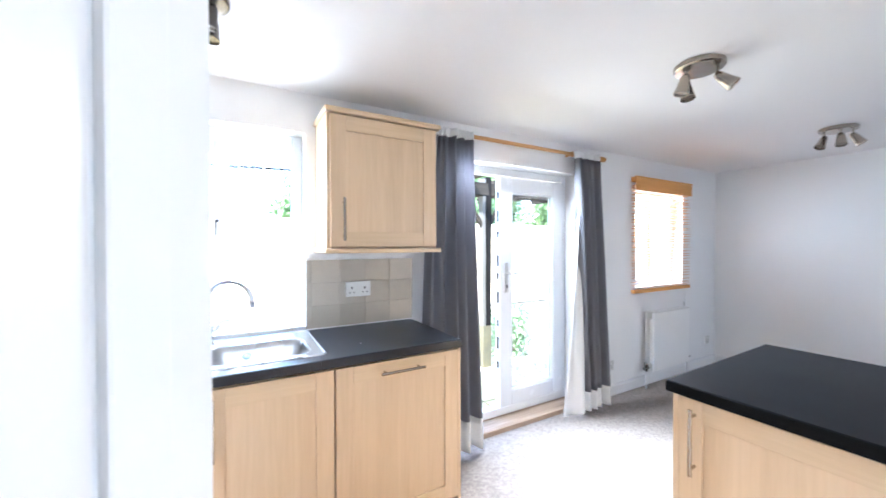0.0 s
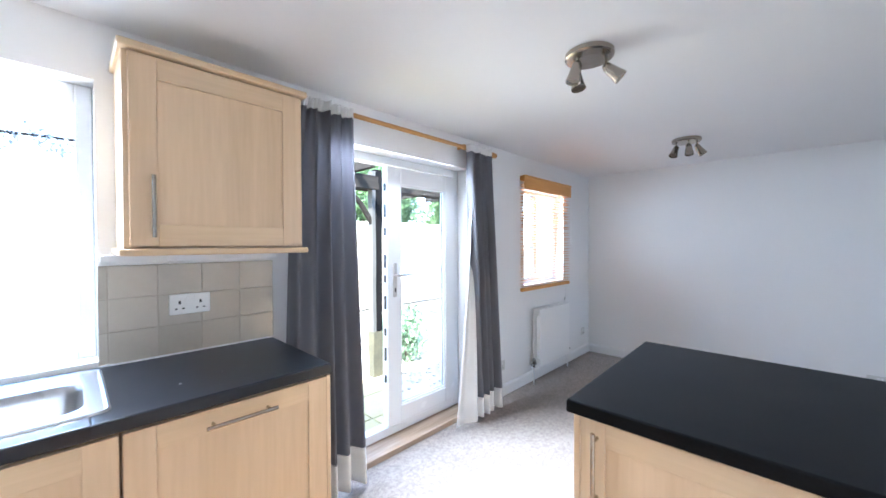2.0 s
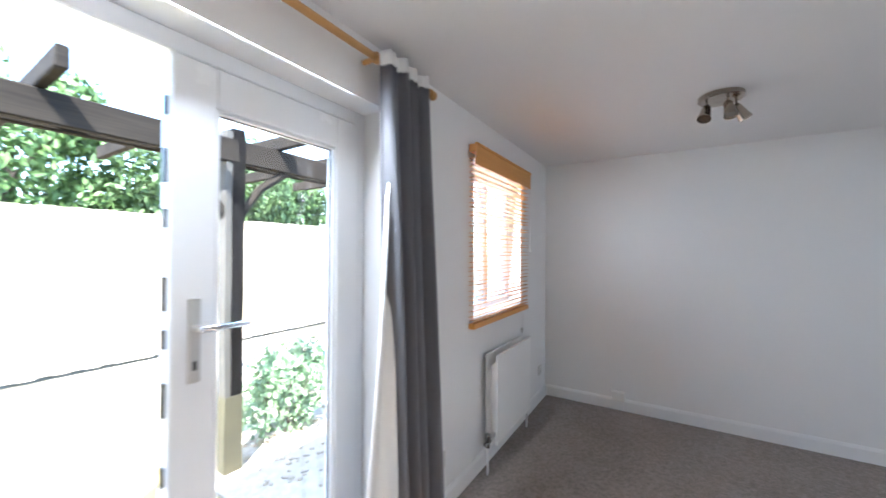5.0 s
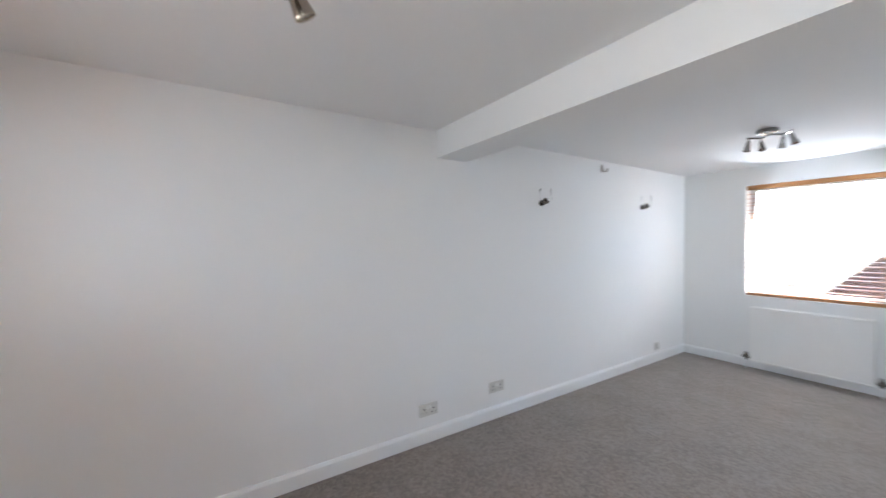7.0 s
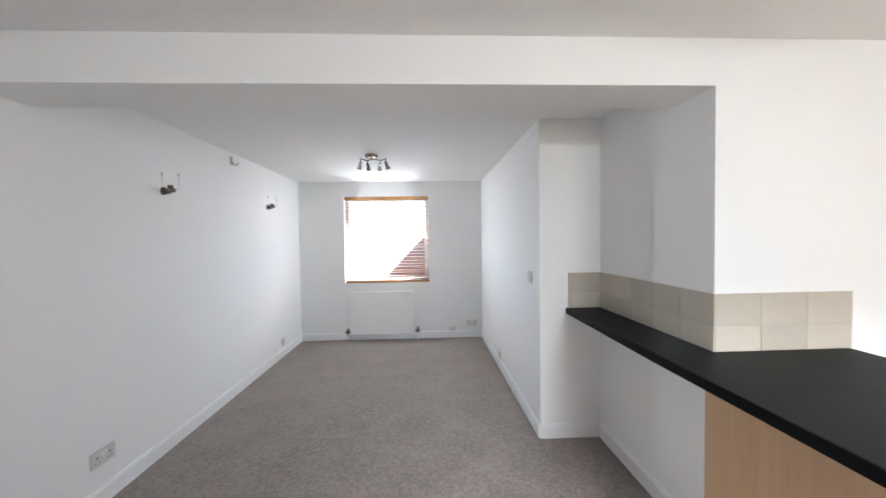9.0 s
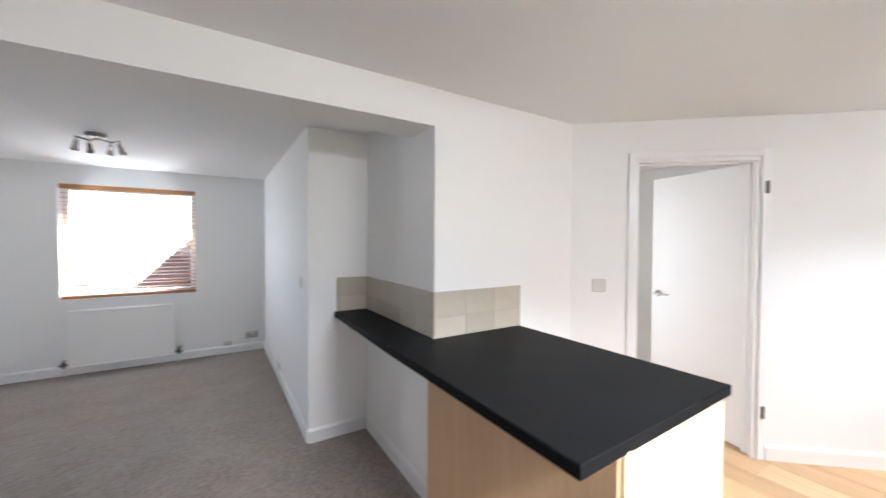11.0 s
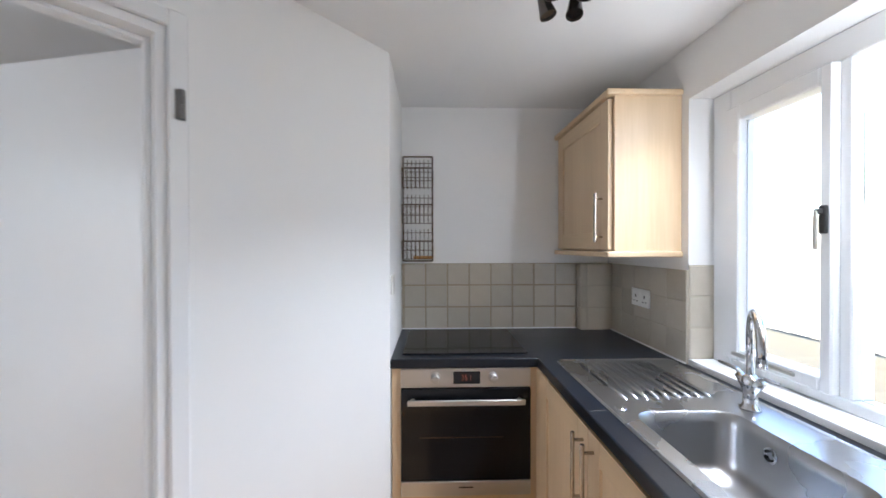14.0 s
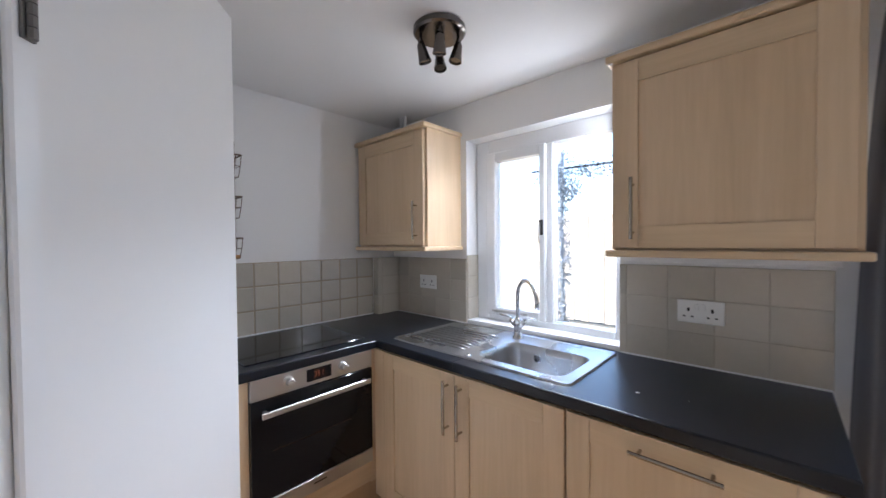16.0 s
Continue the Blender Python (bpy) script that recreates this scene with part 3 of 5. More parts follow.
part("tap_hole_cover", bm, SINKSTEEL, sink, "round steel tap hole cover").matrix_basis = pose(0.458, 0.036, 0)
bm = bmesh.new()
lathe(bm, [(0.036, 0), (0.036, 0.003), (0.028, 0.004), (0.024, 0.001)], seg=24)
part("drain", bm, CHROME, sink).matrix_basis = pose((hx0 + hx1) / 2, (hy0 + hy1) / 2, -0.166)

tap = thing("mixer_tap", 0.755, 2.742, TOP + 0.004, label="chrome swan-neck mixer tap with two levers", category="tap")
bm = bmesh.new()
lathe(bm, [(0.027, 0), (0.027, 0.006), (0.019, 0.012), (0.017, 0.05), (0.021, 0.058), (0.021, 0.085), (0.013, 0.10)], seg=24)
part("base", bm, CHROME, tap, smooth=True)
bm = bmesh.new()
sp = [(0, 0, 0.09), (0, 0, 0.20)]
for k in range(1, 13):
    a = math.pi * (1 - k / 12.0 * 0.94)
    sp.append((0.085 * (1 + math.cos(a)), -0.062 * (1 + math.cos(a)), 0.205 + 0.088 * math.sin(a)))
sp.append((sp[-1][0] + 0.004, sp[-1][1] - 0.003, sp[-1][2] - 0.045))
tube(bm, sp, [0.0105] * (len(sp) - 1) + [0.0115], 14)
part("spout", bm, CHROME, tap, smooth=True)
for s in (-1, 1):
    bm = bmesh.new()
    tube(bm, [(0, 0, 0.05), (s * 0.038, 0, 0.09)], [0.014, 0.0125], 14)
    tube(bm, [(s * 0.032, 0, 0.092), (s * 0.045, 0, 0.102), (s * 0.10, -0.012, 0.108)], [0.007, 0.006, 0.0045], 10)
    part("lever", bm, CHROME, tap, smooth=True)


def wall_unit(name, x0, x1, y0, z0, z1, handle_x, label):
    """A wall cupboard with cornice and light pelmet, hung on the north wall."""
    u = thing(name, x0, y0, z0, label=label, category="wall cabinet", group="wall units")
    w, h, dp = x1 - x0, z1 - z0, NY - y0
    part("body", boxes((0, w, 0.02, dp, 0.025, h - 0.025), bevel=0.001), BEECH, u)
    d = shaker(u, "door", w - 0.03, h - 0.065, frame_w=0.075, m=pose(0.015, 0.019, 0.032))
    bar_handle(d, (handle_x - 0.015, -0.05, 0.03), (handle_x - 0.015, -0.05, 0.24), (0, -0.032, 0))
    for nm, za, zb, sgn in (("cornice", h - 0.026, h, 1), ("pelmet", 0.0, 0.024, -1)):
        bm = bmesh.new()
        box(bm, -0.014, w + 0.014, -0.016, dp, za, zb, bevel=0.007, seg=3)
        part(nm, bm, BEECH_X, u)
    return u


wall_unit("wall_cabinet", 1.247, 1.852, 2.565, 1.330, 2.040, 0.075, "closed beech shaker wall cabinet beside the window")
wall_unit("wall_cabinet", WX + 0.005, 0.305, 2.552, 1.340, 2.030, 0.56, "closed beech shaker wall cabinet in the kitchen corner")
wd = thing("cabinet_strip", 0.0, NY, 1.30, label="white batten under the wall cabinet", category="trim")
part("batten", boxes((1.20, 1.835, -0.02, 0.0, 0.0, 0.028), bevel=0.002), GLOSS, wd)
pipes = thing("pipe_stub", -0.10, 2.74, 2.03, label="two short white pipes above the corner cabinet", category="pipe")
for k in (0, 0.035):
    bm = bmesh.new(); rod(bm, (k, 0, 0), (k, 0, H - 2.03), 0.011)
    part("pipe", bm, GLOSS, pipes, smooth=True)

# peninsula
pen = thing("peninsula_unit", 2.16, KY, 0, label="beech shaker base units under the breakfast bar", category="cabinet", group="base units")
part("body", boxes((0.02, 0.59, 0.002, 1.035, 0.14, 0.868)), BEECH, pen)
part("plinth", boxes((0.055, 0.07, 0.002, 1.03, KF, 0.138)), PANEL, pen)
part("end_panel", boxes((0.0, 0.60, 1.033, 1.051, 0.0, 0.868), bevel=0.001), BEECH, pen)
part("back_panel", boxes((0.592, 0.61, 0.002, 1.035, 0.0, 0.868), bevel=0.001), PANEL, pen, "warm beech back panel")
for a, b, hy in ((0.47, 1.034, 0.985), (0.004, 0.466, 0.42)):
    d = shaker(pen, "door", b - a - 0.004, 0.715, m=pose(0.02, b - 0.002, 0.148, 0, 0, -90))
    bar_handle(d, (b - hy, -0.052, 0.475), (b - hy, -0.052, 0.69), (0, -0.034, 0))
bar = thing("breakfast_bar", 0, 0, 0, label="black laminate breakfast bar with a narrow wall ledge", category="worktop")
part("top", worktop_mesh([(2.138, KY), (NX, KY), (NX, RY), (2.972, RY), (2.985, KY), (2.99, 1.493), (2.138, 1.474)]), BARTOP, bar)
for xa, xb, zt in ((2.78, 2.80, 0.879), (2.83, 2.842, 0.876), (2.88, 2.93, 0.877), (2.955, 2.965, 0.882)):
    part("chip", boxes((xa, xb, 1.4855, 1.4895, 0.8705, zt), bevel=0.001), PANEL, bar, "chipped bare edge")


# ---------------------------------------------------------------- tiling
def tiled(name, origin, along, length, rows, cols, z0, joint=0.0055, t=0.008, grout=None):
    """A field of wall tiles standing out to the left of the way along."""
    o, d = Vector(origin), Vector(along).normalized()
    yaw = math.degrees(math.atan2(d.y, d.x))
    top = sum(rows)
    bed = new(name, mesh_of(boxes((0, length, 0.0, t - 0.002, 0, top)), name, grout or PALEGROUT))
    bed.matrix_world = pose(o.x, o.y, z0, 0, 0, yaw)
    tagged(bed, kind="structure")
    made = {}
    z = 0
    for rh in rows:
        x = 0
        k = 0
        while x < length - 0.006:
            w = min(cols, length - x)
            key = (round(w, 4), round(rh, 4))
            if key not in made:
                b = bmesh.new()
                box(b, joint / 2, w - joint / 2, 0.001, t, joint / 2, rh - joint / 2, bevel=0.0028 if joint > 0.004 else 0.0012)
                made[key] = mesh_of(b, "tile", TILE)
            tl = new("tile", made[key])
            tl.parent = bed
            tl.matrix_basis = pose(x, random.uniform(-0.0006, 0.0006), z, random.uniform(-0.3, 0.3), 0, random.uniform(-0.3, 0.3))
            x += w
        z += rh
    return bed


R3 = (0.126, 0.126, 0.126)
tiled("tiles_oven_wall", (WX, 2.665), (0, -1), 2.665 - AY, R3, 0.126, TOP, grout=GROUT)
tiled("tiles_sink_corner", (KWIN[0], NY), (-1, 0), KWIN[0] - WX - 0.065, R3, 0.126, TOP, joint=0.0022)
tiled("tiles_under_cabinet", (1.82, NY), (-1, 0), 1.82 - KWIN[1], R3, 0.15, TOP, joint=0.0022)
tiled("tiles_window_reveal", (KWIN[0], NY + 0.10), (0, -1), 0.10, R3, 0.126, TOP + 0.021)
boxing = tagged(part("pipe_boxing", boxes((WX, WX + 0.055, 2.673, NY, TOP, 1.288)), WALL), kind="structure")
tiled("tiles_boxing", (WX + 0.055, NY), (0, -1), NY - 2.667, R3, 0.15, TOP)
tiled("tiles_boxing_return", (WX + 0.063, 2.673), (-1, 0), 0.055, R3, 0.126, TOP)
NT = (0.105, 0.135)
tiled("tiles_niche_wall", (NX, KY + 0.008), (0, -1), KY + 0.008 - RY, NT, 0.2, TOP, joint=0.0022)
tiled("tiles_niche_return", (NX, RY), (1, 0), 2.955 - NX, NT, 0.2, TOP, joint=0.0022)
tiled("tiles_bar_wall", (2.135, KY), (1, 0), NX - 2.135, NT, 0.2, TOP, joint=0.0022)


# ---------------------------------------------------------------- windows and doors
def bar_frame(x0, x1, z0, z1, w, y0, y1, bevel=0.004):
    return boxes((x0, x0 + w, y0, y1, z0, z1), (x1 - w, x1, y0, y1, z0, z1), (x0 + w, x1 - w, y0, y1, z0, z0 + w), (x0 + w, x1 - w, y0, y1, z1 - w, z1), bevel=bevel)


def pane(parent, x0, x1, y, z0, z1, glass=None):
    p = part("pane", boxes((x0, x1, y, y + 0.006, z0, z1)), glass or GLASS, parent)
    p.visible_shadow = False
    return p


win1 = thing("window_1", 0, NY + 0.10, 0, kind="structure")
x0, x1, z0, z1 = KWIN
part("window_frame", boxes((x0, x0 + 0.085, 0, 0.07, z0, z1), (x1 - 0.05, x1, 0, 0.07, z0, z1), (x0 + 0.085, x1 - 0.05, 0, 0.07, z1 - 0.08, z1), (x0 + 0.085, x1 - 0.05, 0, 0.07, z0, z0 + 0.035), bevel=0.004), UPVC, win1)
part("mullion", boxes((0.80, 0.832, 0.0, 0.07, z0 + 0.035, z1 - 0.08), bevel=0.004), UPVC, win1)
sx0, sx1, sz0, sz1 = x0 + 0.084, 0.801, z0 + 0.036, z1 - 0.079
sash = part("sash", boxes((sx0, sx0 + 0.062, -0.022, 0.045, sz0, sz1), (sx1 - 0.034, sx1, -0.022, 0.045, sz0, sz1), (sx0 + 0.062, sx1 - 0.034, -0.022, 0.045, sz0, sz0 + 0.045), (sx0 + 0.062, sx1 - 0.034, -0.022, 0.045, sz1 - 0.055, sz1), bevel=0.005), UPVC, win1)
pane(sash, sx0 + 0.062, sx1 - 0.034, 0.01, sz0 + 0.045, sz1 - 0.055)
pane(win1, 0.832, x1 - 0.05, 0.03, z0 + 0.035, z1 - 0.08)
bm = bmesh.new()
box(bm, 0.774, 0.794, -0.034, -0.022, 1.42, 1.50, bevel=0.003)
box(bm, 0.778, 0.790, -0.052, -0.034, 1.475, 1.49, bevel=0.002)
part("handle", bm, BLACK, sash, "black window handle")
bm = bmesh.new()
box(bm, 0.779, 0.789, -0.056, -0.046, 1.375, 1.485, bevel=0.003)
part("lever", bm, STEEL, sash)
part("window_sill", boxes((x0, x1, -0.10, 0.0, z0 - 0.022, z0 + 0.002), bevel=0.002), GLOSS, win1)
part("stay", boxes((0.47, 0.70, -0.03, -0.018, z0 + 0.055, z0 + 0.068), bevel=0.002), STEEL, win1)

win2 = thing("window_2", 0, NY + 0.10, 0, kind="structure")
x0, x1, z0, z1 = BWIN
part("window_frame", bar_frame(x0, x1, z0, z1, 0.055, 0.0, 0.07), UPVC, win2)
part("mullion", boxes((4.50, 4.56, 0.0, 0.07, z0 + 0.055, z1 - 0.055), bevel=0.004), UPVC, win2)
pane(win2, x0 + 0.055, 4.50, 0.03, z0 + 0.055, z1 - 0.055)
pane(win2, 4.56, x1 - 0.055, 0.03, z0 + 0.055, z1 - 0.055)
win3 = thing("window_3", 0, SY - 0.12, 0, kind="structure")
x0, x1, z0, z1 = SWIN
part("window_frame", bar_frame(x0, x1, z0, z1, 0.055, -0.07, 0.0), UPVC, win3)
pane(win3, x0 + 0.055, x1 - 0.055, -0.04, z0 + 0.055, z1 - 0.055)

# French doors: one leaf shut, the other swung out into the garden
fx0, fx1, _, fz1 = FRENCH
fr = thing("door_1", 0, NY + 0.12, 0, kind="structure")
part("door_frame", boxes((fx0, fx0 + 0.055, 0, 0.07, 0.055, fz1), (fx1 - 0.055, fx1, 0, 0.07, 0.055, fz1), (fx0 + 0.055, fx1 - 0.055, 0, 0.07, fz1 - 0.055, fz1), (fx0 + 0.055, fx1 - 0.055, 0, 0.07, 0.055, 0.115), bevel=0.004), UPVC, fr)


def french_leaf(parent, w, h, handle):
    bm = bmesh.new()
    s = 0.115
    for r in ((0, s, 0, 0.06, 0, h), (w - s, w, 0, 0.06, 0, h), (s, w - s, 0, 0.06, 0, s), (s, w - s, 0, 0.06, h - s, h)):
        box(bm, *r, bevel=0.006, seg=2)
    lf = part("leaf", bm, UPVC, parent)
    pane(lf, s, w - s, 0.028, s, h - s)
    part("bead", bar_frame(s - 0.001, w - s + 0.001, s - 0.001, h - s + 0.001, 0.012, 0.008, 0.05, 0.002), UPVC, lf)
    part("gasket", bar_frame(s + 0.009, w - s - 0.009, s + 0.009, h - s - 0.009, 0.004, 0.026, 0.036, 0.0), BLACK, lf)
    if handle:
        bm = bmesh.new()
        box(bm, 0.042, 0.072, -0.01, 0.0, 0.88, 1.11, bevel=0.004, seg=2)
        rod(bm, (0.057, -0.01, 1.03), (0.057, -0.05, 1.03), 0.009)
        part("handle_plate", bm, STEEL, lf, "brushed handle plate")
        bm = bmesh.new()
        tube(bm, [(0.055, -0.05, 1.03), (0.09, -0.055, 1.03), (0.185, -0.052, 1.03)], [0.010, 0.009, 0.008], 10)
        part("handle", bm, CHROME, lf, smooth=True)
        part("keyhole", boxes((0.052, 0.062, -0.0115, -0.009, 0.915, 0.94)), BLACK, lf)
    return lf


LW = 0.675
leaf = french_leaf(fr, LW, 1.765, True)
leaf.matrix_basis = pose(fx1 - 0.052 - LW, -0.018, 0.125)
for k, z in enumerate((0.30, 0.45, 0.62, 0.80, 0.98, 1.08, 1.30, 1.42, 1.60)):
    part("lock_keep", boxes((-0.006, 0.002, 0.018, 0.036, z, z + (0.09 if k % 2 else 0.05))), BLACK, leaf)
leaf2 = french_leaf(fr, LW, 1.765, False)
leaf2.matrix_basis = pose(fx0 + 0.055, 0.065, 0.125, 0, 0, 104)
thr = tagged(part("threshold", boxes((fx0 + 0.002, fx1 - 0.002, NY - 0.03, NY + 0.118, 0.0, 0.052), bevel=0.006, seg=2), OAKD), "worn bare oak threshold board under the French doors", "threshold")
tagged(part("door_sill_outside", boxes((fx0, fx1, NY + 0.12, NY + 0.30, -0.12, 0.053)), OAKD), kind="structure")

# hall door
dr = thing("door_2", HINGE.x, HINGE.y, 0, slant_yaw + 180, kind="structure")   # x runs from the hinge to the latch, y into the kitchen
DW = (HINGE - LATCH).length
AW = 0.045
part("architrave", boxes((-AW, 0.0, 0.0005, 0.016, KF, DOOR_H + AW), (DW, DW + AW, 0.0005, 0.016, KF, DOOR_H + AW), (0, DW, 0.0005, 0.016, DOOR_H, DOOR_H + AW), bevel=0.004), GLOSS, dr)
part("lining", boxes((0.0, 0.022, -0.11, 0.0, KF, DOOR_H), (DW - 0.022, DW, -0.11, 0.0, KF, DOOR_H), (0.022, DW - 0.022, -0.11, 0.0, DOOR_H - 0.022, DOOR_H)), GLOSS, dr)
part("door_stop", boxes((0.022, 0.034, -0.085, -0.045, KF, DOOR_H - 0.022), (DW - 0.034, DW - 0.022, -0.085, -0.045, KF, DOOR_H - 0.022), (0.034, DW - 0.034, -0.085, -0.045, DOOR_H - 0.034, DOOR_H - 0.022), bevel=0.002), GLOSS, dr)
dl = part("leaf", boxes((0.0, DW - 0.05, -0.040, 0.0, KF + 0.008, DOOR_H - 0.03), bevel=0.002), GLOSS, dr, "flush white painted door leaf, half open")
dl.matrix_basis = pose(0.028, -0.09, 0, 0, 0, -61)
hx = DW - 0.05 - 0.065
bm = bmesh.new()
rod(bm, (hx, 0.0, 1.0), (hx, 0.008, 1.0), 0.026, 24)
rod(bm, (hx, 0.008, 1.0), (hx, 0.05, 1.0), 0.009, 14)
tube(bm, [(hx, 0.046, 1.0), (hx - 0.02, 0.052, 1.0), (hx - 0.115, 0.05, 1.004)], [0.0095, 0.0095, 0.008], 12)
part("handle", bm, CHROME, dl, "chrome lever handle", smooth=True)
part("latch", boxes((DW - 0.0501, DW - 0.0485, -0.031, -0.009, 0.93, 1.06)), BRASS, dl)
for z in (0.36, 1.75):
    bm = bmesh.new()
    for k in range(4):
        rod(bm, (-0.026, 0.024, z - 0.036 + k * 0.019), (-0.026, 0.024, z - 0.019 + k * 0.019), 0.0072, 10)
    box(bm, -0.036, -0.014, 0.0165, 0.021, z - 0.038, z + 0.038)
    part("hinge", bm, HINGEM, dr, "dull steel butt hinge")


# ---------------------------------------------------------------- blinds and curtains
def blind(name, x0, x1, z0, z1, y, tilt, w, pitch, valance, mat, label):
    """Wooden slats on cords between a headrail and a bottom rail; a positive tilt lifts the edge towards +y."""
    b = thing(name, 0, y, 0, label=label, category="blind", group="wooden blinds")
    part("headrail", boxes((x0, x1, -0.024, 0.02, z1 - 0.045, z1), bevel=0.002), mat, b)
    if valance:
        part("valance", boxes((x0 - 0.004, x1 + 0.004, -0.034, -0.026, z1 - 0.125, z1 - 0.012), bevel=0.002), mat, b)
        part("valance_moulding", boxes((x0 - 0.007, x1 + 0.007, -0.040, -0.020, z1 - 0.0115, z1 + 0.004), bevel=0.003, seg=2), mat, b)
    part("bottom_rail", boxes((x0, x1, -0.022, 0.018, z0, z0 + 0.032), bevel=0.003), mat, b)
    bm = bmesh.new()
    ring = [(-w / 2, -0.0012), (-w / 4, 0.0006), (0, 0.0013), (w / 4, 0.0006), (w / 2, -0.0012)]
    lo = [[bm.verts.new((x, v, z)) for v, z in ring] for x in (x0 + 0.004, x1 - 0.004)]
    hi = [[bm.verts.new((x, v, z + 0.0026)) for v, z in ring] for x in (x0 + 0.004, x1 - 0.004)]
    for k in range(4):
        bm.faces.new((lo[0][k], lo[0][k + 1], lo[1][k + 1], lo[1][k]))
        bm.faces.new((hi[0][k], hi[0][k + 1], hi[1][k + 1], hi[1][k]))
    for k in (0, 4):
        bm.faces.new((lo[0][k], lo[1][k], hi[1][k], hi[0][k]))
    for e in (0, 1):
        bm.faces.new(lo[e] + hi[e][::-1])
    me = mesh_of(bm, "slat", mat)
    top = z1 - 0.042
    n = int((top - z0 - 0.045) / pitch)
    for k in range(n):
        s = new("slat", me)
        s.parent = b
        s.matrix_basis = pose(0, 0, z0 + 0.045 + k * pitch, tilt + random.uniform(-1.2, 1.2), random.uniform(-0.1, 0.1), 0)
    for k in (0.16, 0.84):
        x = x0 + (x1 - x0) * k
        for yy in (-w / 2 - 0.001, w / 2 + 0.001):
            bm = bmesh.new()
            rod(bm, (x, yy, z0 + 0.02), (x, yy, z1 - 0.03), 0.0011, 5)
            part("ladder_cord", bm, mat, b)
    return b


nb = blind("wooden_blind", 4.065, 5.025, 0.915, 2.0, 2.828, -6, 0.035, 0.0292, True, SLAT, "honey-coloured wooden venetian blind with open slats")
bm = bmesh.new()
rod(bm, (5.035, -0.03, 1.40), (5.03, -0.03, 1.96), 0.0015, 6)
rod(bm, (5.035, -0.03, 1.37), (5.035, -0.03, 1.41), 0.007, 10, 0.004)
part("pull_cord", bm, LINING, nb)
cleat = thing("cord_cleat", 4.985, NY, 0.745, label="small grey cord cleat on the wall below the blind", category="cleat")
part("base", boxes((-0.006, 0.006, -0.006, 0.0, -0.014, 0.014), bevel=0.002), PLATE, cleat)
bm = bmesh.new()
tube(bm, [(0, -0.008, -0.022), (0, -0.013, -0.01), (0, -0.013, 0.01), (0, -0.008, 0.022)], 0.003, 8)
part("horn", bm, PLATE, cleat, smooth=True)
bm = bmesh.new()
tube(bm, [(0.0, -0.014, 0.0), (0.004, -0.012, 0.08), (0.002, -0.02, 0.14)], 0.0014, 6)
part("cord", bm, LINING, cleat)
blind("wooden_blind", SWIN[0] + 0.003, SWIN[1] - 0.003, SWIN[2] + 0.002, SWIN[3] - 0.002, SY - 0.035, -5, 0.05, 0.044, False, BROWNSLAT, "brown wooden venetian blind with slats open to bright daylight")


def curtain(name, top, bottom, z0, z1, y, folds, depth, seed, label, hem, flare=1.2):
    """Gathered cloth hanging from a pole: tight gathers at the tape loosen into a few broad uneven folds."""
    rnd = random.Random(seed)
    c = thing(name, 0, y, 0, label=label, category="curtain", group="curtains at the French doors")
    nu, nv = folds * 16, 36
    cuts = [0.0]
    for _ in range(folds):
        cuts.append(cuts[-1] + rnd.uniform(0.6, 1.5))
    cuts = [k / cuts[-1] for k in cuts]
    size = [rnd.uniform(0.6, 1.25) for _ in range(folds)]
    lean = [rnd.uniform(-0.35, 0.35) for _ in range(folds + 1)]

    def at(s, v):
        a, b = top[0] + (bottom[0] - top[0]) * v ** flare, top[1] + (bottom[1] - top[1]) * v ** 1.2
        i = max(k for k in range(folds) if cuts[k] <= s + 1e-9)
        k = (s - cuts[i]) / (cuts[i + 1] - cuts[i])
        sway = lean[i] * (1 - k) + lean[i + 1] * k
        if i == 0:
            sway *= k
        if i == folds - 1:
            sway *= 1 - k
        x = a + (b - a) * (s + 0.55 / folds * sway * v ** 1.5)
        round_ = 0.5 - 0.5 * math.cos(2 * math.pi * k)
        yy = -depth * size[i] * (0.4 + 0.6 * v ** 0.5) * round_ ** 0.8
        gather = 0.011 * math.sin(2 * math.pi * s * folds * 2.6 + 1.1 * math.sin(9 * s)) * math.exp(-v * 9)
        crease = 0.004 * noise.noise(Vector((s * 9, v * 3, seed)))
        return x, yy + gather + crease

    def cloth(nm, va, vb, mat, label=""):
        bm = bmesh.new()
        rows = []
        n = max(4, int(nv * (vb - va)))
        for j in range(n + 1):
            v = va + (vb - va) * j / n
            row = []
            for i in range(nu + 1):
                x, yy = at(i / nu, v)
                dz = 0.008 * noise.noise(Vector((i * 0.12, seed, 2.0))) if v > 0.99 or v < 0.002 else 0
                row.append(bm.verts.new((x, yy, z1 + (z0 - z1) * v + dz)))
            rows.append(row)
        for r, q in zip(rows, rows[1:]):
            for i in range(nu):
                bm.faces.new((r[i], r[i + 1], q[i + 1], q[i]))
        ob = part(nm, bm, mat, c, label, smooth=True)
        ob.modifiers.new("cloth", "SOLIDIFY").thickness = 0.003

    cloth("heading_tape", 0.0, 0.028, LINING, "white gathered heading tape")
    cloth("drop", 0.026, 1 - hem, CURTAIN)
    cloth("hem", 1 - hem - 0.002, 1.0, LINING, "white lining showing below the cloth")
    return c


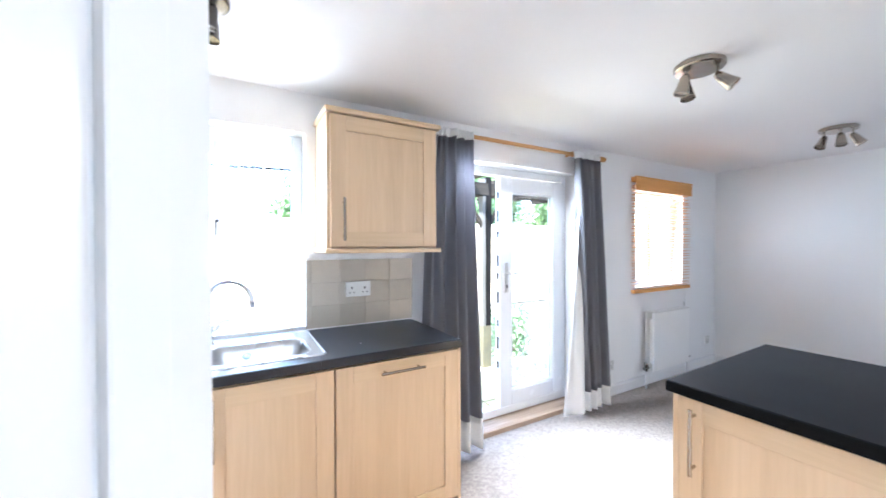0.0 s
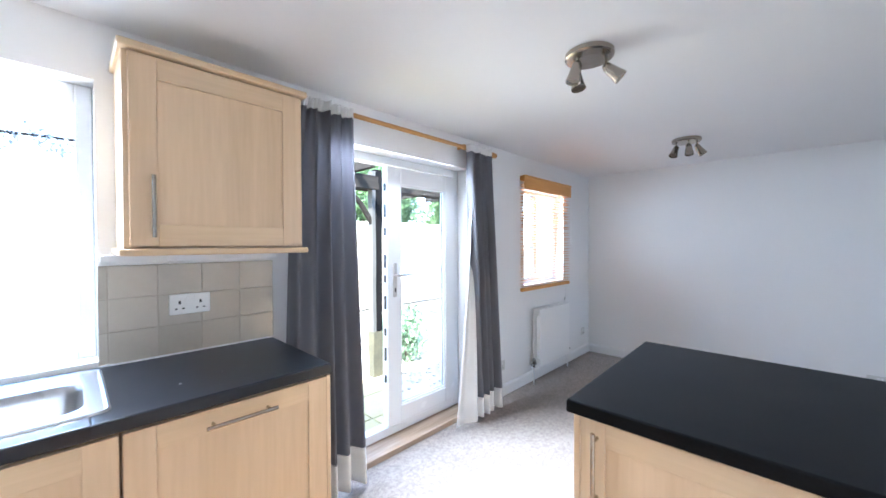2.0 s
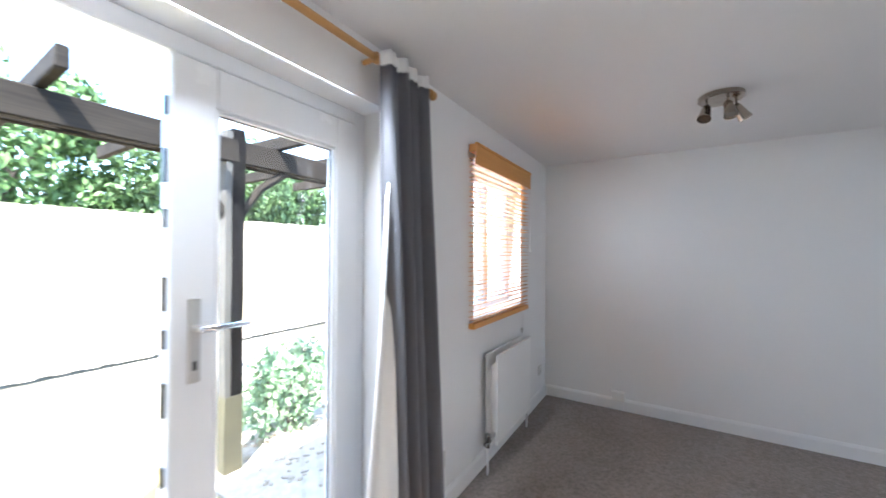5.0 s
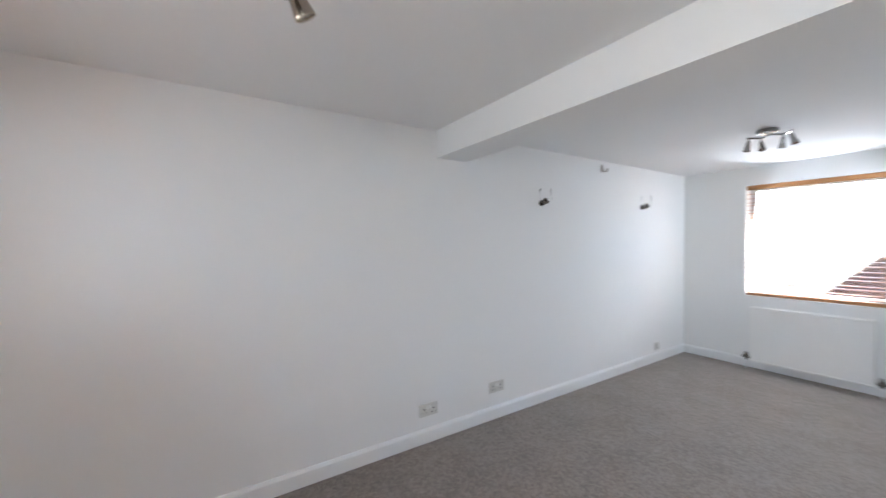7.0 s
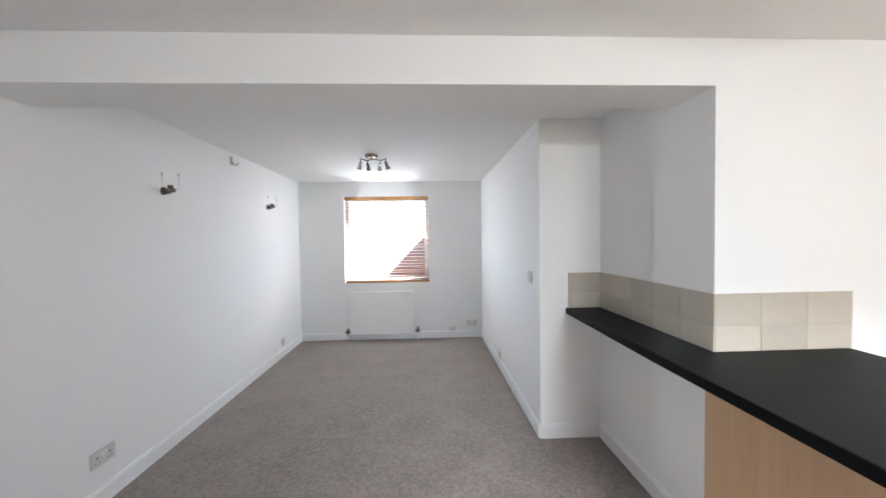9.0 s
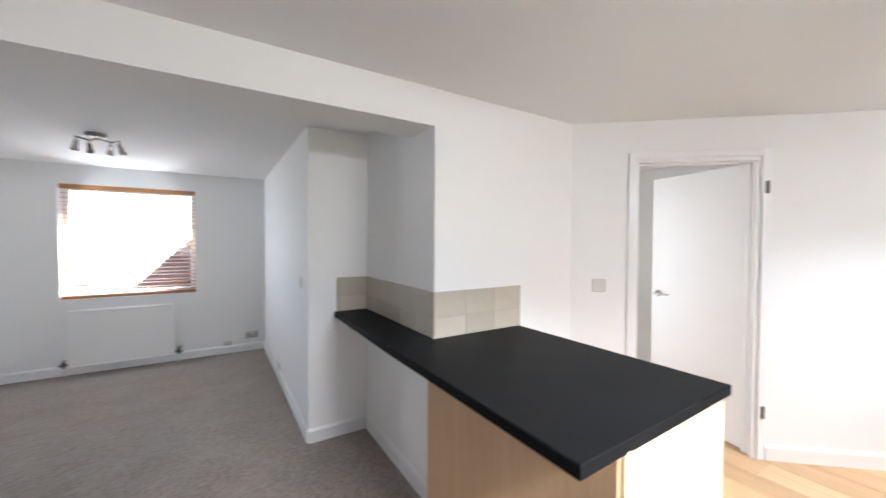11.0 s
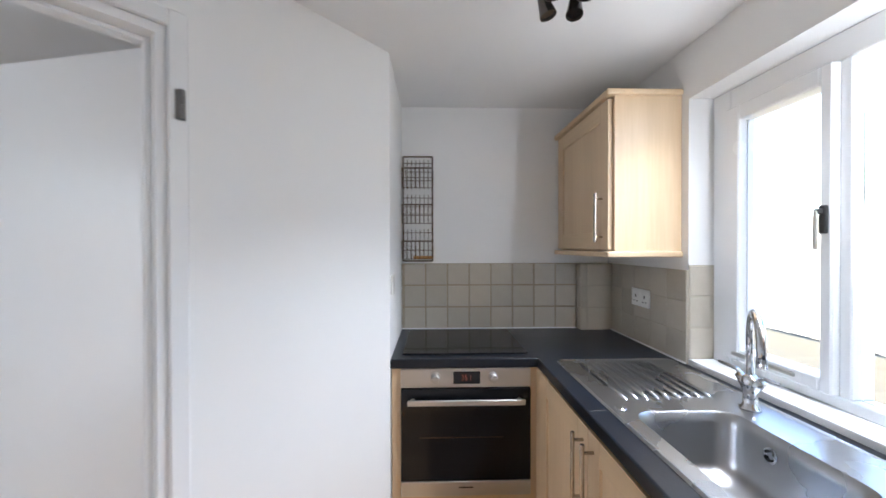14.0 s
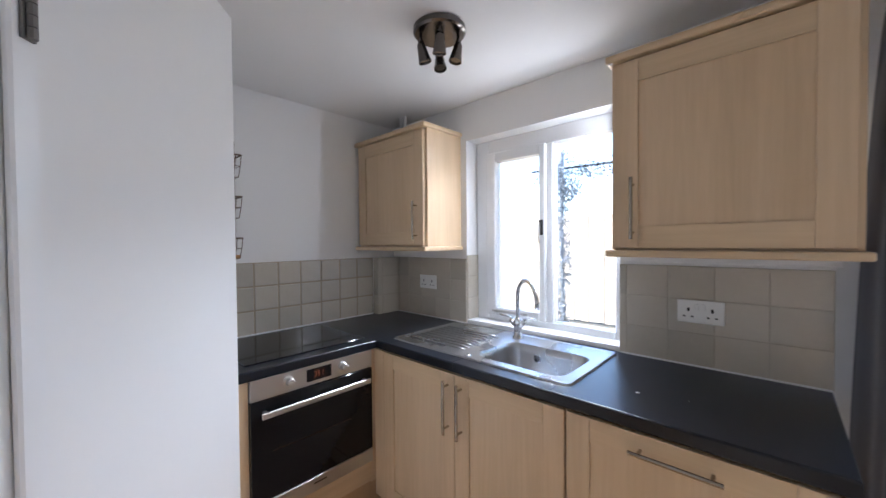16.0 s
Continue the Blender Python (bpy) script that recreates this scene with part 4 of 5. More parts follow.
curtain("curtain", (1.935, 2.225), (1.825, 2.30), 0.05, 2.105, 2.755, 5, 0.10, 3, "grey lined curtain gathered beside the worktop", 0.095, 0.4)
curtain("curtain", (3.185, 3.455), (3.24, 3.56), 0.06, 2.105, 2.755, 4, 0.10, 11, "grey lined curtain drawn back beside the French doors", 0.075)
lin = thing("curtain_lining", 0, 2.70, 0, label="white curtain lining turned out towards the room", category="curtain", group="curtains at the French doors")
bm = bmesh.new()
rows = []
for j in range(25):
    v = j / 24
    z = 1.62 + (0.05 - 1.62) * v
    row = []
    for i in range(13):
        s = i / 12
        x = 3.205 - 0.17 * v ** 1.2 + s * (0.006 + 0.27 * v ** 1.1)
        row.append(bm.verts.new((x, 0.04 - 0.05 * v * math.sin(s * math.pi) - 0.02 * math.sin(s * 9 + v * 2), z)))
    rows.append(row)
for r, q in zip(rows, rows[1:]):
    for i in range(12):
        bm.faces.new((r[i], r[i + 1], q[i + 1], q[i]))
ob = part("cloth", bm, LINING, lin, smooth=True)
ob.modifiers.new("cloth", "SOLIDIFY").thickness = 0.003

pole = thing("curtain_pole", 0, 2.785, 2.092, label="honey pine curtain pole with turned ends", category="curtain pole")
bm = bmesh.new(); rod(bm, (1.86, 0, 0), (3.55, 0, 0), 0.0135, 16)
part("pole", bm, OAK, pole, smooth=True)
for x, s in ((1.86, -1), (3.55, 1)):
    bm = bmesh.new()
    lathe(bm, [(0.014, 0), (0.022, 0.004), (0.022, 0.012), (0.013, 0.018), (0.02, 0.03), (0.021, 0.04), (0.010, 0.05)], seg=16)
    part("finial", bm, OAK, pole, smooth=True).matrix_basis = pose(x, 0, 0, 0, 90 * s, 0)
for x in (1.90, 3.20, 3.52):
    bm = bmesh.new()
    rod(bm, (x, 0.066, 0), (x, 0.0, 0), 0.010, 12)
    rod(bm, (x - 0.008, 0, 0), (x + 0.008, 0, 0), 0.021, 16)
    part("bracket", bm, OAK, pole)


# ---------------------------------------------------------------- heating, sockets, lamps
def radiator(name, w, h, rz, x, y, z, label, double=True):
    """A panel radiator seen from -y, its back to the wall at y = 0."""
    r = thing(name, x, y, z, rz, label=label, category="radiator", group="radiators")
    bm = bmesh.new()
    for z0, z1 in ((0.0, 0.022), (h - 0.022, h)):
        part("rim", boxes((0, w, -0.114, -0.101, z0, z1), bevel=0.004, seg=2), RADIATOR, r)
    box(bm, 0.001, w - 0.001, -0.1115, -0.1005, 0.021, h - 0.021)
    part("front_panel", bm, RADIATOR, r)
    part("back_panel", boxes((0, w, -0.04, -0.03, 0.0, h), bevel=0.004), RADIATOR, r)
    fin = mesh_of(boxes((0.0, 0.002, -0.1, -0.04, 0.05, h - 0.08)), "convector_fin", RADIATOR)
    for k in range(2, int(w / 0.025) - 2):
        f = new("convector_fin", fin)
        f.parent = r
        f.matrix_basis = pose(0.01 + k * 0.025, 0, 0)
    part("top_grille", boxes((0.0, w, -0.1, -0.0965, h - 0.008, h - 0.001), (0.0, w, -0.0435, -0.0405, h - 0.008, h - 0.001)), RADIATOR, r)
    for xx in (0.1, w - 0.13):
        part("wall_bracket", boxes((xx, xx + 0.03, -0.03, 0.0, 0.06, h - 0.06)), RADIATOR, r)
    for xx, s in ((0.0, -1), (w, 1)):
        bm = bmesh.new()
        tube(bm, [(xx, -0.068, 0.03), (xx + s * 0.045, -0.068, 0.03), (xx + s * 0.045, -0.068, -z + 0.0)], 0.0075, 10)
        part("pipe", bm, GLOSS, r, smooth=True)
        bm = bmesh.new()
        lathe(bm, [(0.012, -0.02), (0.014, 0.0), (0.014, 0.018), (0.018, 0.02), (0.019, 0.055), (0.015, 0.062)], seg=16)
        part("valve", bm, LAMPCHROME, r, smooth=True).matrix_basis = pose(xx + s * 0.045, -0.068, 0.02)
        bm = bmesh.new()
        rod(bm, (xx + s * 0.01, -0.068, 0.03), (xx + s * 0.082, -0.068, 0.03), 0.013, 14)
        part("valve_body", bm, LAMPCHROME, r, "dull chrome valve body")
    return r


radiator("radiator", 0.625, 0.55, 0, 4.255, NY, 0.178, "white panel radiator under the blind window")
radiator("radiator", 0.86, 0.585, 180, 4.96, SY, 0.105, "white panel radiator under the front window")


def socket(x, y, z, rz, gangs=2, kind="socket", group="sockets"):
    """A wall plate in the xz plane facing -y, its centre at the origin."""
    w = 0.146 if gangs == 2 else 0.086
    lab = "white double power socket on the wall" if gangs == 2 else "white single wall plate"
    if kind == "switch":
        lab = "white light switch on the wall"
    s = thing("power_socket" if kind == "socket" else "light_switch", x, y, z, rz, label=lab, category="socket" if kind == "socket" else "switch", group=group)
    part("plate", boxes((-w / 2, w / 2, -0.009, 0.0, -0.043, 0.043), bevel=0.003, seg=2), PLATE if z < 0.6 or kind == "switch" else PLASTIC, s)
    if kind == "switch":
        part("rocker", boxes((-0.016, 0.016, -0.0125, -0.008, -0.009, 0.009), bevel=0.002), PLATE, s)
        return s
    for c in ((-0.037, 0.037) if gangs == 2 else (0.0,)):
        bm = boxes((c - 0.004, c + 0.004, -0.0094, -0.0085, 0.0, 0.014), (c - 0.0165, c - 0.0085, -0.0094, -0.0085, -0.022, -0.016), (c + 0.0085, c + 0.0165, -0.0094, -0.0085, -0.022, -0.016))
        part("pin_holes", bm, DARKHOLE, s)
        cx = c * 0.28
        part("rocker", boxes((cx - 0.006, cx + 0.006, -0.0125, -0.0085, 0.006, 0.03), bevel=0.0015), PLASTIC, s)
    return s


socket(1.477, NY - 0.008, 1.118, 0)
socket(0.032, NY - 0.008, 1.134, 0)
socket(3.772, NY, 0.285, 0, 1)
socket(5.469, NY, 0.296, 0, 1)
socket(EX, 0.497, 0.243, -90)
socket(EX, -0.125, 0.265, -90)
socket(EX, -2.55, 0.19, -90, 1)
socket(3.30, SY, 0.215, 180)
socket(3.57, SY, 0.125, 180, 1)
socket(LX, -1.97, 0.15, 90)
socket(LX, -0.80, 1.104, 90, 1, "switch", "switches")
sw = PA + slant * (Vector((1.585, 0.583)) - PA).dot(slant)
socket(sw.x, sw.y, 1.126, slant_yaw, 1, "switch", "switches")
socket(PB.x - 0.08, PB.y, 1.22, 180, 1, "switch", "switches")
jb = thing("cable_box", EX - 0.016, 2.215, 0.10, label="small white cable box on the skirting board", category="cable box")
part("box", boxes((-0.03, 0.016, -0.05, 0.05, 0.0, 0.075), bevel=0.005, seg=2), PLASTIC, jb)
part("cable", boxes((0.0, 0.006, 0.05, 0.22, 0.0, 0.006)), PLASTIC, jb)


def spot_cluster(name, x, y, heads, mat, label, plate_r=0.10, size=1.0):
    """A round ceiling plate with tilting spot heads."""
    s = thing(name, x, y, H, label=label, category="ceiling light", group="ceiling spotlights")
    bm = bmesh.new()
    lathe(bm, [(plate_r * 0.96, 0), (plate_r, -0.004), (plate_r, -0.022), (plate_r * 0.93, -0.028), (plate_r * 0.5, -0.030)], seg=40)
    part("plate", bm, mat, s)
    for ang, rad, tilt, turn in heads:
        px, py = rad * math.cos(radians(ang)), rad * math.sin(radians(ang))
        bm = bmesh.new()
        rod(bm, (px, py, -0.028), (px, py, -0.055), 0.006, 10)
        rod(bm, (px, py, -0.05), (px, py, -0.064), 0.011, 12)
        part("stem", bm, mat, s, smooth=False)
        bm = bmesh.new()
        lathe(bm, [(0.012, 0.012), (0.019, 0.0), (0.022, -0.02), (0.026, -0.05), (0.031, -0.075), (0.031, -0.080), (0.027, -0.080), (0.0255, -0.074)], seg=24)
        h = part("spot_head", bm, mat, s, smooth=False)
        h.matrix_basis = pose(px, py, -0.064) @ Euler((0, radians(tilt), radians(turn))).to_matrix().to_4x4() @ Matrix.Diagonal((size, size, size, 1))
        bm = bmesh.new()
        lathe(bm, [(0.025, -0.0735), (0.018, -0.069), (0.006, -0.066)], seg=20)
        part("lamp_face", bm, SINKSTEEL, h, "unlit reflector lamp")
    return s


spot_cluster("spotlight_cluster", 2.70, 1.64, ((160, 0.07, 14, 320), (85, 0.06, 12, 60), (305, 0.07, 46, 115)), NICKEL, "satin nickel ceiling light with three spots")
spot_cluster("spotlight_cluster", 4.54, 1.62, ((115, 0.07, 30, 340), (205, 0.055, 20, 20), (290, 0.07, 30, 100)), NICKEL, "satin nickel ceiling light with three spots")
spot_cluster("spotlight_cluster", 0.755, 2.20, ((45, 0.07, 12, 60), (135, 0.07, 14, 150), (225, 0.07, 16, 250), (315, 0.07, 10, 330)), BLACKNICKEL, "dark nickel kitchen ceiling light with four spots", 0.098, 0.8)

# lounge light: a bent bar with four small heads
lt = thing("spotlight_rail", 4.42, -1.60, H, label="dull chrome lounge ceiling light, four spots on bent bar", category="ceiling light")
bm = bmesh.new()
lathe(bm, [(0.06, 0), (0.062, -0.004), (0.062, -0.02), (0.05, -0.026)], seg=30)
part("plate", bm, LAMPCHROME, lt)
bm = bmesh.new()
tube(bm, [(0.10, 0.05, -0.045), (0.045, -0.04, -0.045), (-0.02, 0.04, -0.045), (-0.08, -0.04, -0.045), (-0.14, 0.04, -0.045)], 0.0065, 10)
rod(bm, (0, 0.0, -0.02), (0, 0.0, -0.045), 0.008, 10)
part("bar", bm, LAMPCHROME, lt)
for px, py, tl, tn in ((0.095, 0.04, 10, 200), (0.045, -0.035, 24, 300), (-0.075, -0.035, 16, 120), (-0.135, 0.03, 20, 350)):
    bm = bmesh.new()
    lathe(bm, [(0.008, 0.010), (0.013, 0.0), (0.015, -0.03), (0.022, -0.062), (0.022, -0.066), (0.018, -0.062)], seg=20)
    h = part("spot_head", bm, LAMPCHROME, lt)
    h.matrix_basis = pose(px, py, -0.075) @ Euler((0, radians(tl), radians(tn))).to_matrix().to_4x4()
    bm = bmesh.new()
    lathe(bm, [(0.0178, -0.061), (0.012, -0.056), (0.004, -0.054)], seg=16)
    part("lamp_face", bm, PLASTIC, h, "unlit white lamp face")
    bm = bmesh.new(); rod(bm, (px, py, -0.045), (px, py, -0.074), 0.005, 8)
    part("stem", bm, LAMPCHROME, lt)


def sconce(y, z):
    s = thing("wall_sconce", EX, y, z, label="small dark metal wall light with clear glass cup", category="wall light", group="wall lights")
    bm = bmesh.new()
    lathe(bm, [(0.026, 0), (0.027, 0.004), (0.026, 0.012), (0.018, 0.018)], seg=24)
    part("back_plate", bm, BLACKNICKEL, s).matrix_basis = pose(0, 0, 0, 0, -90, 0)
    bm = bmesh.new()
    tube(bm, [(-0.012, 0, -0.004), (-0.032, 0, -0.014), (-0.048, 0, -0.006)], 0.009, 10)
    part("arm", bm, BLACKNICKEL, s, smooth=True)
    bm = bmesh.new()
    lathe(bm, [(0.012, -0.004), (0.03, 0.004), (0.033, 0.022), (0.018, 0.026), (0.016, 0.045)], seg=20)
    part("lamp_holder", bm, BLACKNICKEL, s).matrix_basis = pose(-0.05, 0, -0.008)
    bm = bmesh.new()
    lathe(bm, [(0.020, 0.006), (0.040, 0.012), (0.046, 0.030), (0.048, 0.118), (0.0465, 0.118), (0.0445, 0.031), (0.039, 0.014), (0.020, 0.008)], seg=28)
    cup = part("shade", bm, CUPGLASS, s, "clear glass cup shade", smooth=True)
    cup.matrix_basis = pose(-0.052, 0, -0.002)
    cup.visible_shadow = False


sconce(-0.64, 1.735)
sconce(-2.22, 1.765)
hk = thing("wall_hook", EX, -1.50, 2.11, label="small dull metal hook high on the white wall", category="hook")
part("plate", boxes((-0.006, 0, -0.016, 0.016, -0.03, 0.045), bevel=0.002), BRASS, hk)
bm = bmesh.new()
tube(bm, [(-0.004, 0, 0.0), (-0.03, 0, -0.03), (-0.055, 0, -0.03), (-0.066, 0, -0.005)], 0.006, 10)
part("arm", bm, BRASS, hk, smooth=True)

# wire rack on the oven wall
rk = thing("wire_rack", WX, 1.655, 1.303, label="rusty wire wall rack with three baskets", category="wire rack")
RW, RH, RD = 0.168, 0.60, 0.115
bm = bmesh.new()
for y in (0, RW):
    rod(bm, (0.006, y, 0), (0.006, y, RH), 0.0042, 6)
for z in (0, RH):
    rod(bm, (0.006, 0, z), (0.006, RW, z), 0.0042, 6)
part("back_frame", bm, WIRE, rk)
def wire(parent, pts, r):
    bm = bmesh.new()
    tube(bm, pts, r, 5)
    part("wire", bm, WIRE, parent)


for tier in range(3):
    z0 = tier * 0.2 + 0.012
    bm = bmesh.new()
    tube(bm, [(0.006, 0, z0 + 0.10), (RD, 0, z0 + 0.10), (RD, RW, z0 + 0.10), (0.006, RW, z0 + 0.10)], 0.004, 6)
    bk = part("basket", bm, WIRE, rk)
    for z, d in ((z0, 0.07), (z0 + 0.05, 0.10)):
        wire(bk, [(0.006, 0, z), (d, 0, z), (d, RW, z), (0.006, RW, z)], 0.0018)
    for k in range(8):
        y = RW * k / 7
        wire(bk, [(0.006, y, z0 + 0.17), (0.006, y, z0), (0.07, y, z0), (0.10, y, z0 + 0.05), (RD, y, z0 + 0.10)], 0.0019)
    for k in range(1, 4):
        wire(bk, [(0.006, 0, z0 + 0.05 * k), (0.006, RW, z0 + 0.05 * k)], 0.0019)
part("wood_peg", boxes((0.06, 0.075, 0.06, RW + 0.005, 0.014, 0.03), bevel=0.004), OAK, rk)


# ---------------------------------------------------------------- garden
LAWN = node_mat("gravel_bed", (0.10, 0.083, 0.05), 0.9, var=0.25, scale=12, fine=90, bump=0.8, bump_scale=60)
SLABM = node_mat("sandstone_slab", (0.36, 0.285, 0.125), 0.8, var=0.15, scale=6, fine=50, bump=0.2, bump_scale=40, rand=0.12)
FENCEM = wood_mat("pale_fence_timber", (0.58, 0.48, 0.35), (0.44, 0.34, 0.23), "Z", 0.7, rand=0.15)
# near black: the shade on the post's front is put into the colour
POSTM = node_mat("weathered_shaded_post", (0.006, 0.005, 0.0042), 0.9, var=0.55, scale=9, fine=45, bump=0.6, bump_scale=30, stretch=(1, 1, 0.45), fine_var=0.35)
BEAMM = wood_mat("weathered_beam", (0.032, 0.026, 0.019), (0.012, 0.0095, 0.0075), "X", 0.85)
for m in (POSTM, BEAMM):
    m.node_tree.nodes["Principled BSDF"].inputs["Specular IOR Level"].default_value = 0.1
LEAF = node_mat("hedge_leaf", (0.085, 0.145, 0.04), 0.6, var=0.35, scale=3, fine=20, rand=0.3)
PALELEAF = node_mat("shrub_leaf", (0.20, 0.29, 0.15), 0.8, var=0.3, scale=6, fine=30)
BARK = node_mat("bark", (0.12, 0.09, 0.065), 0.9, var=0.3, scale=10, fine=60, bump=0.6, bump_scale=30)
GZ = -0.12
bm = bmesh.new()
bmesh.ops.create_grid(bm, x_segments=2, y_segments=2, size=600, matrix=Matrix.Translation((0, 0, GZ - 0.04)))
tagged(part("ground", bm, LAWN), kind="structure")
GRAVEL = node_mat("pale_gravel", (0.42, 0.36, 0.27), 0.95, var=0.3, scale=18, fine=70, bump=1.0, bump_scale=55, fine_var=0.35)
SANDJOINT = node_mat("sandy_joint", (0.30, 0.25, 0.15), 0.95, var=0.15, scale=20)
STONE = node_mat("grey_stone", (0.16, 0.16, 0.17), 0.85, var=0.3, scale=9, fine=40, bump=0.5, bump_scale=30)
bed = tagged(part("gravel_bed", boxes((3.37, 6.4, NY + OUT, 7.9, GZ - 0.06, GZ - 0.016)), GRAVEL), kind="structure")
PEBBLE = []
for k in range(4):
    b = bmesh.new()
    bmesh.ops.create_icosphere(b, subdivisions=1, radius=1.0)
    for v in b.verts:
        v.co = Vector((v.co.x * (1 + 0.3 * noise.noise(v.co * 2 + Vector((k, 0, 0)))), v.co.y * 0.8, v.co.z * 0.55))
    PEBBLE.append(mesh_of(b, "pebble", GRAVEL))
rp = random.Random(21)
for k in range(260):
    p = new("pebble", PEBBLE[k % 4])
    p.parent = bed
    r = rp.uniform(0.013, 0.03)
    p.matrix_basis = pose(rp.uniform(3.42, 4.9), rp.uniform(NY + OUT + 0.05, 5.4), GZ - 0.014 + r * 0.3, 0, 0, rp.uniform(0, 360)) @ Matrix.Diagonal((r, r, r, 1))
for sx, sy, sr in ((5.15, 5.9, 0.17), (5.42, 5.75, 0.13), (5.0, 6.25, 0.12)):
    b = bmesh.new()
    bmesh.ops.create_icosphere(b, subdivisions=3, radius=sr)
    for v in b.verts:
        v.co = v.co * (1 + 0.22 * noise.noise(v.co * 7 + Vector((sx, 0, 0))))
        v.co.z *= 0.7
    st = part("garden_stone", b, STONE)
    st.matrix_basis = pose(sx, sy, GZ + sr * 0.5)
    tagged(st, "rough grey stone lying on the gravel bed", "stone", "garden stones")
patio = tagged(part("patio", boxes((-1.2, 3.36, NY + OUT, 6.6, GZ - 0.05, GZ - 0.012)), SANDJOINT), kind="structure")
me = {}
for i in range(10):
    for j in range(8):
        w, d = 0.45, 0.43
        if 0 not in me:
            b = bmesh.new(); box(b, 0.006, w - 0.006, 0.006, d - 0.006, -0.03, 0.0, bevel=0.004)
            me[0] = mesh_of(b, "paving_slab", SLABM)
        s = new("paving_slab", me[0]); s.parent = patio
        s.matrix_basis = pose(-1.15 + i * w, NY + OUT + 0.02 + j * d, GZ + random.uniform(-0.003, 0.003), random.uniform(-0.3, 0.3), random.uniform(-0.3, 0.3), 0)
fence = thing("garden_fence", 0, 8.0, GZ, label="sunlit pale close-boarded garden fence", category="fence")
bm = bmesh.new(); box(bm, 0, 0.145, 0, 0.02, 0, 2.0, bevel=0.003)
fm = mesh_of(bm, "board", FENCEM)
for k in range(110):
    s = new("board", fm); s.parent = fence
    s.matrix_basis = pose(-5.0 + k * 0.14, 0.012 * (k % 2), random.uniform(-0.01, 0.01), 0, 0, 0)
for z in (0.35, 1.6):
    part("rail", boxes((-5, 10.4, 0.035, 0.08, z, z + 0.08)), FENCEM, fence)
per = thing("pergola", 0, 4.415, GZ, label="weathered dark timber pergola in the garden", category="pergola")
x = 3.54
def worn_post(bm, x0, x1, y0, y1, za, zb):
    """A square timber with wavering faces."""
    n = 14
    rings = []
    for k in range(n + 1):
        z = za + (zb - za) * k / n
        rings.append([bm.verts.new((px + 0.010 * noise.noise(Vector((px * 9, z * 2.2, py * 9))), py + 0.008 * noise.noise(Vector((px * 7, z * 2.6, 3.0))), z)) for px, py in ((x0, y0), (x1, y0), (x1, y1), (x0, y1))])
    for a, b in zip(rings, rings[1:]):
        for q in range(4):
            bm.faces.new((a[q], a[(q + 1) % 4], b[(q + 1) % 4], b[q]))
    bm.faces.new(rings[0]); bm.faces.new(rings[-1])


# paler timber for the post's west side, its sunlight painted in
LITPOST = node_mat("sunlit_side_timber", (0.075, 0.068, 0.055), 0.9, var=0.3, scale=7, fine=45, bump=0.4, bump_scale=30, stretch=(1, 1, 0.3))
ALGAE = node_mat("algae_stained_timber", (0.06, 0.052, 0.026), 0.9, var=0.4, scale=6, fine=40, bump=0.4, bump_scale=30)
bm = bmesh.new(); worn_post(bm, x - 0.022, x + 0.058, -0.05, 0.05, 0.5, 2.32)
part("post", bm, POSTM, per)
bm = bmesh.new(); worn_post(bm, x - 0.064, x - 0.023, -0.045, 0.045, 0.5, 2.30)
part("post_lit_face", bm, LITPOST, per, "paler side of the post, sunlight put into its colour")
bm = bmesh.new(); worn_post(bm, x - 0.064, x + 0.058, -0.052, 0.052, -0.03, 0.499)
part("post_foot", bm, ALGAE, per, "algae-stained foot of the post")
for s in (-1, 1):
    bm = bmesh.new()
    tube(bm, [(x, 0, 1.66), (x + s * 0.2, 0, 1.94), (x + s * 0.45, 0, 2.13)], 0.032, 8)
    part("brace", bm, BEAMM, per)
for y in (-0.05, 0.07):
    part("beam", boxes((2.4, 6.2, y, y + 0.05, 2.09, 2.25), bevel=0.008), BEAMM, per)
for k in range(6):
    part("rafter", boxes((2.6 + k * 0.62, 2.65 + k * 0.62, -0.4, 1.5, 2.25, 2.35), bevel=0.006), BEAMM, per)


def foliage(name, centres, n, leaf, mat, seed, squash=1.0):
    """Leaf clumps: many small folded leaves scattered in uneven lobes."""
    rnd = random.Random(seed)
    vs, fs = [], []
    for c, r in centres:
        for _ in range(n):
            d = Vector((rnd.gauss(0, 1), rnd.gauss(0, 1), rnd.gauss(0, 1))).normalized() * r * rnd.uniform(0.55, 1.05)
            p = Vector(c) + Vector((d.x, d.y, d.z * squash))
            e = Euler((rnd.uniform(0, 6.3), rnd.uniform(0, 6.3), rnd.uniform(0, 6.3))).to_matrix()
            s = leaf * rnd.uniform(0.6, 1.5)
            b = len(vs)
            vs += [p + e @ Vector(q) * s for q in ((-0.5, 0, 0), (0, -0.28, 0.06), (0.6, 0, 0), (0, 0.28, 0.06))]
            fs += [(b, b + 1, b + 2), (b, b + 2, b + 3)]
    m = bpy.data.meshes.new(name)
    m.from_pydata([tuple(v) for v in vs], [], fs)
    m.materials.append(mat)
    return m


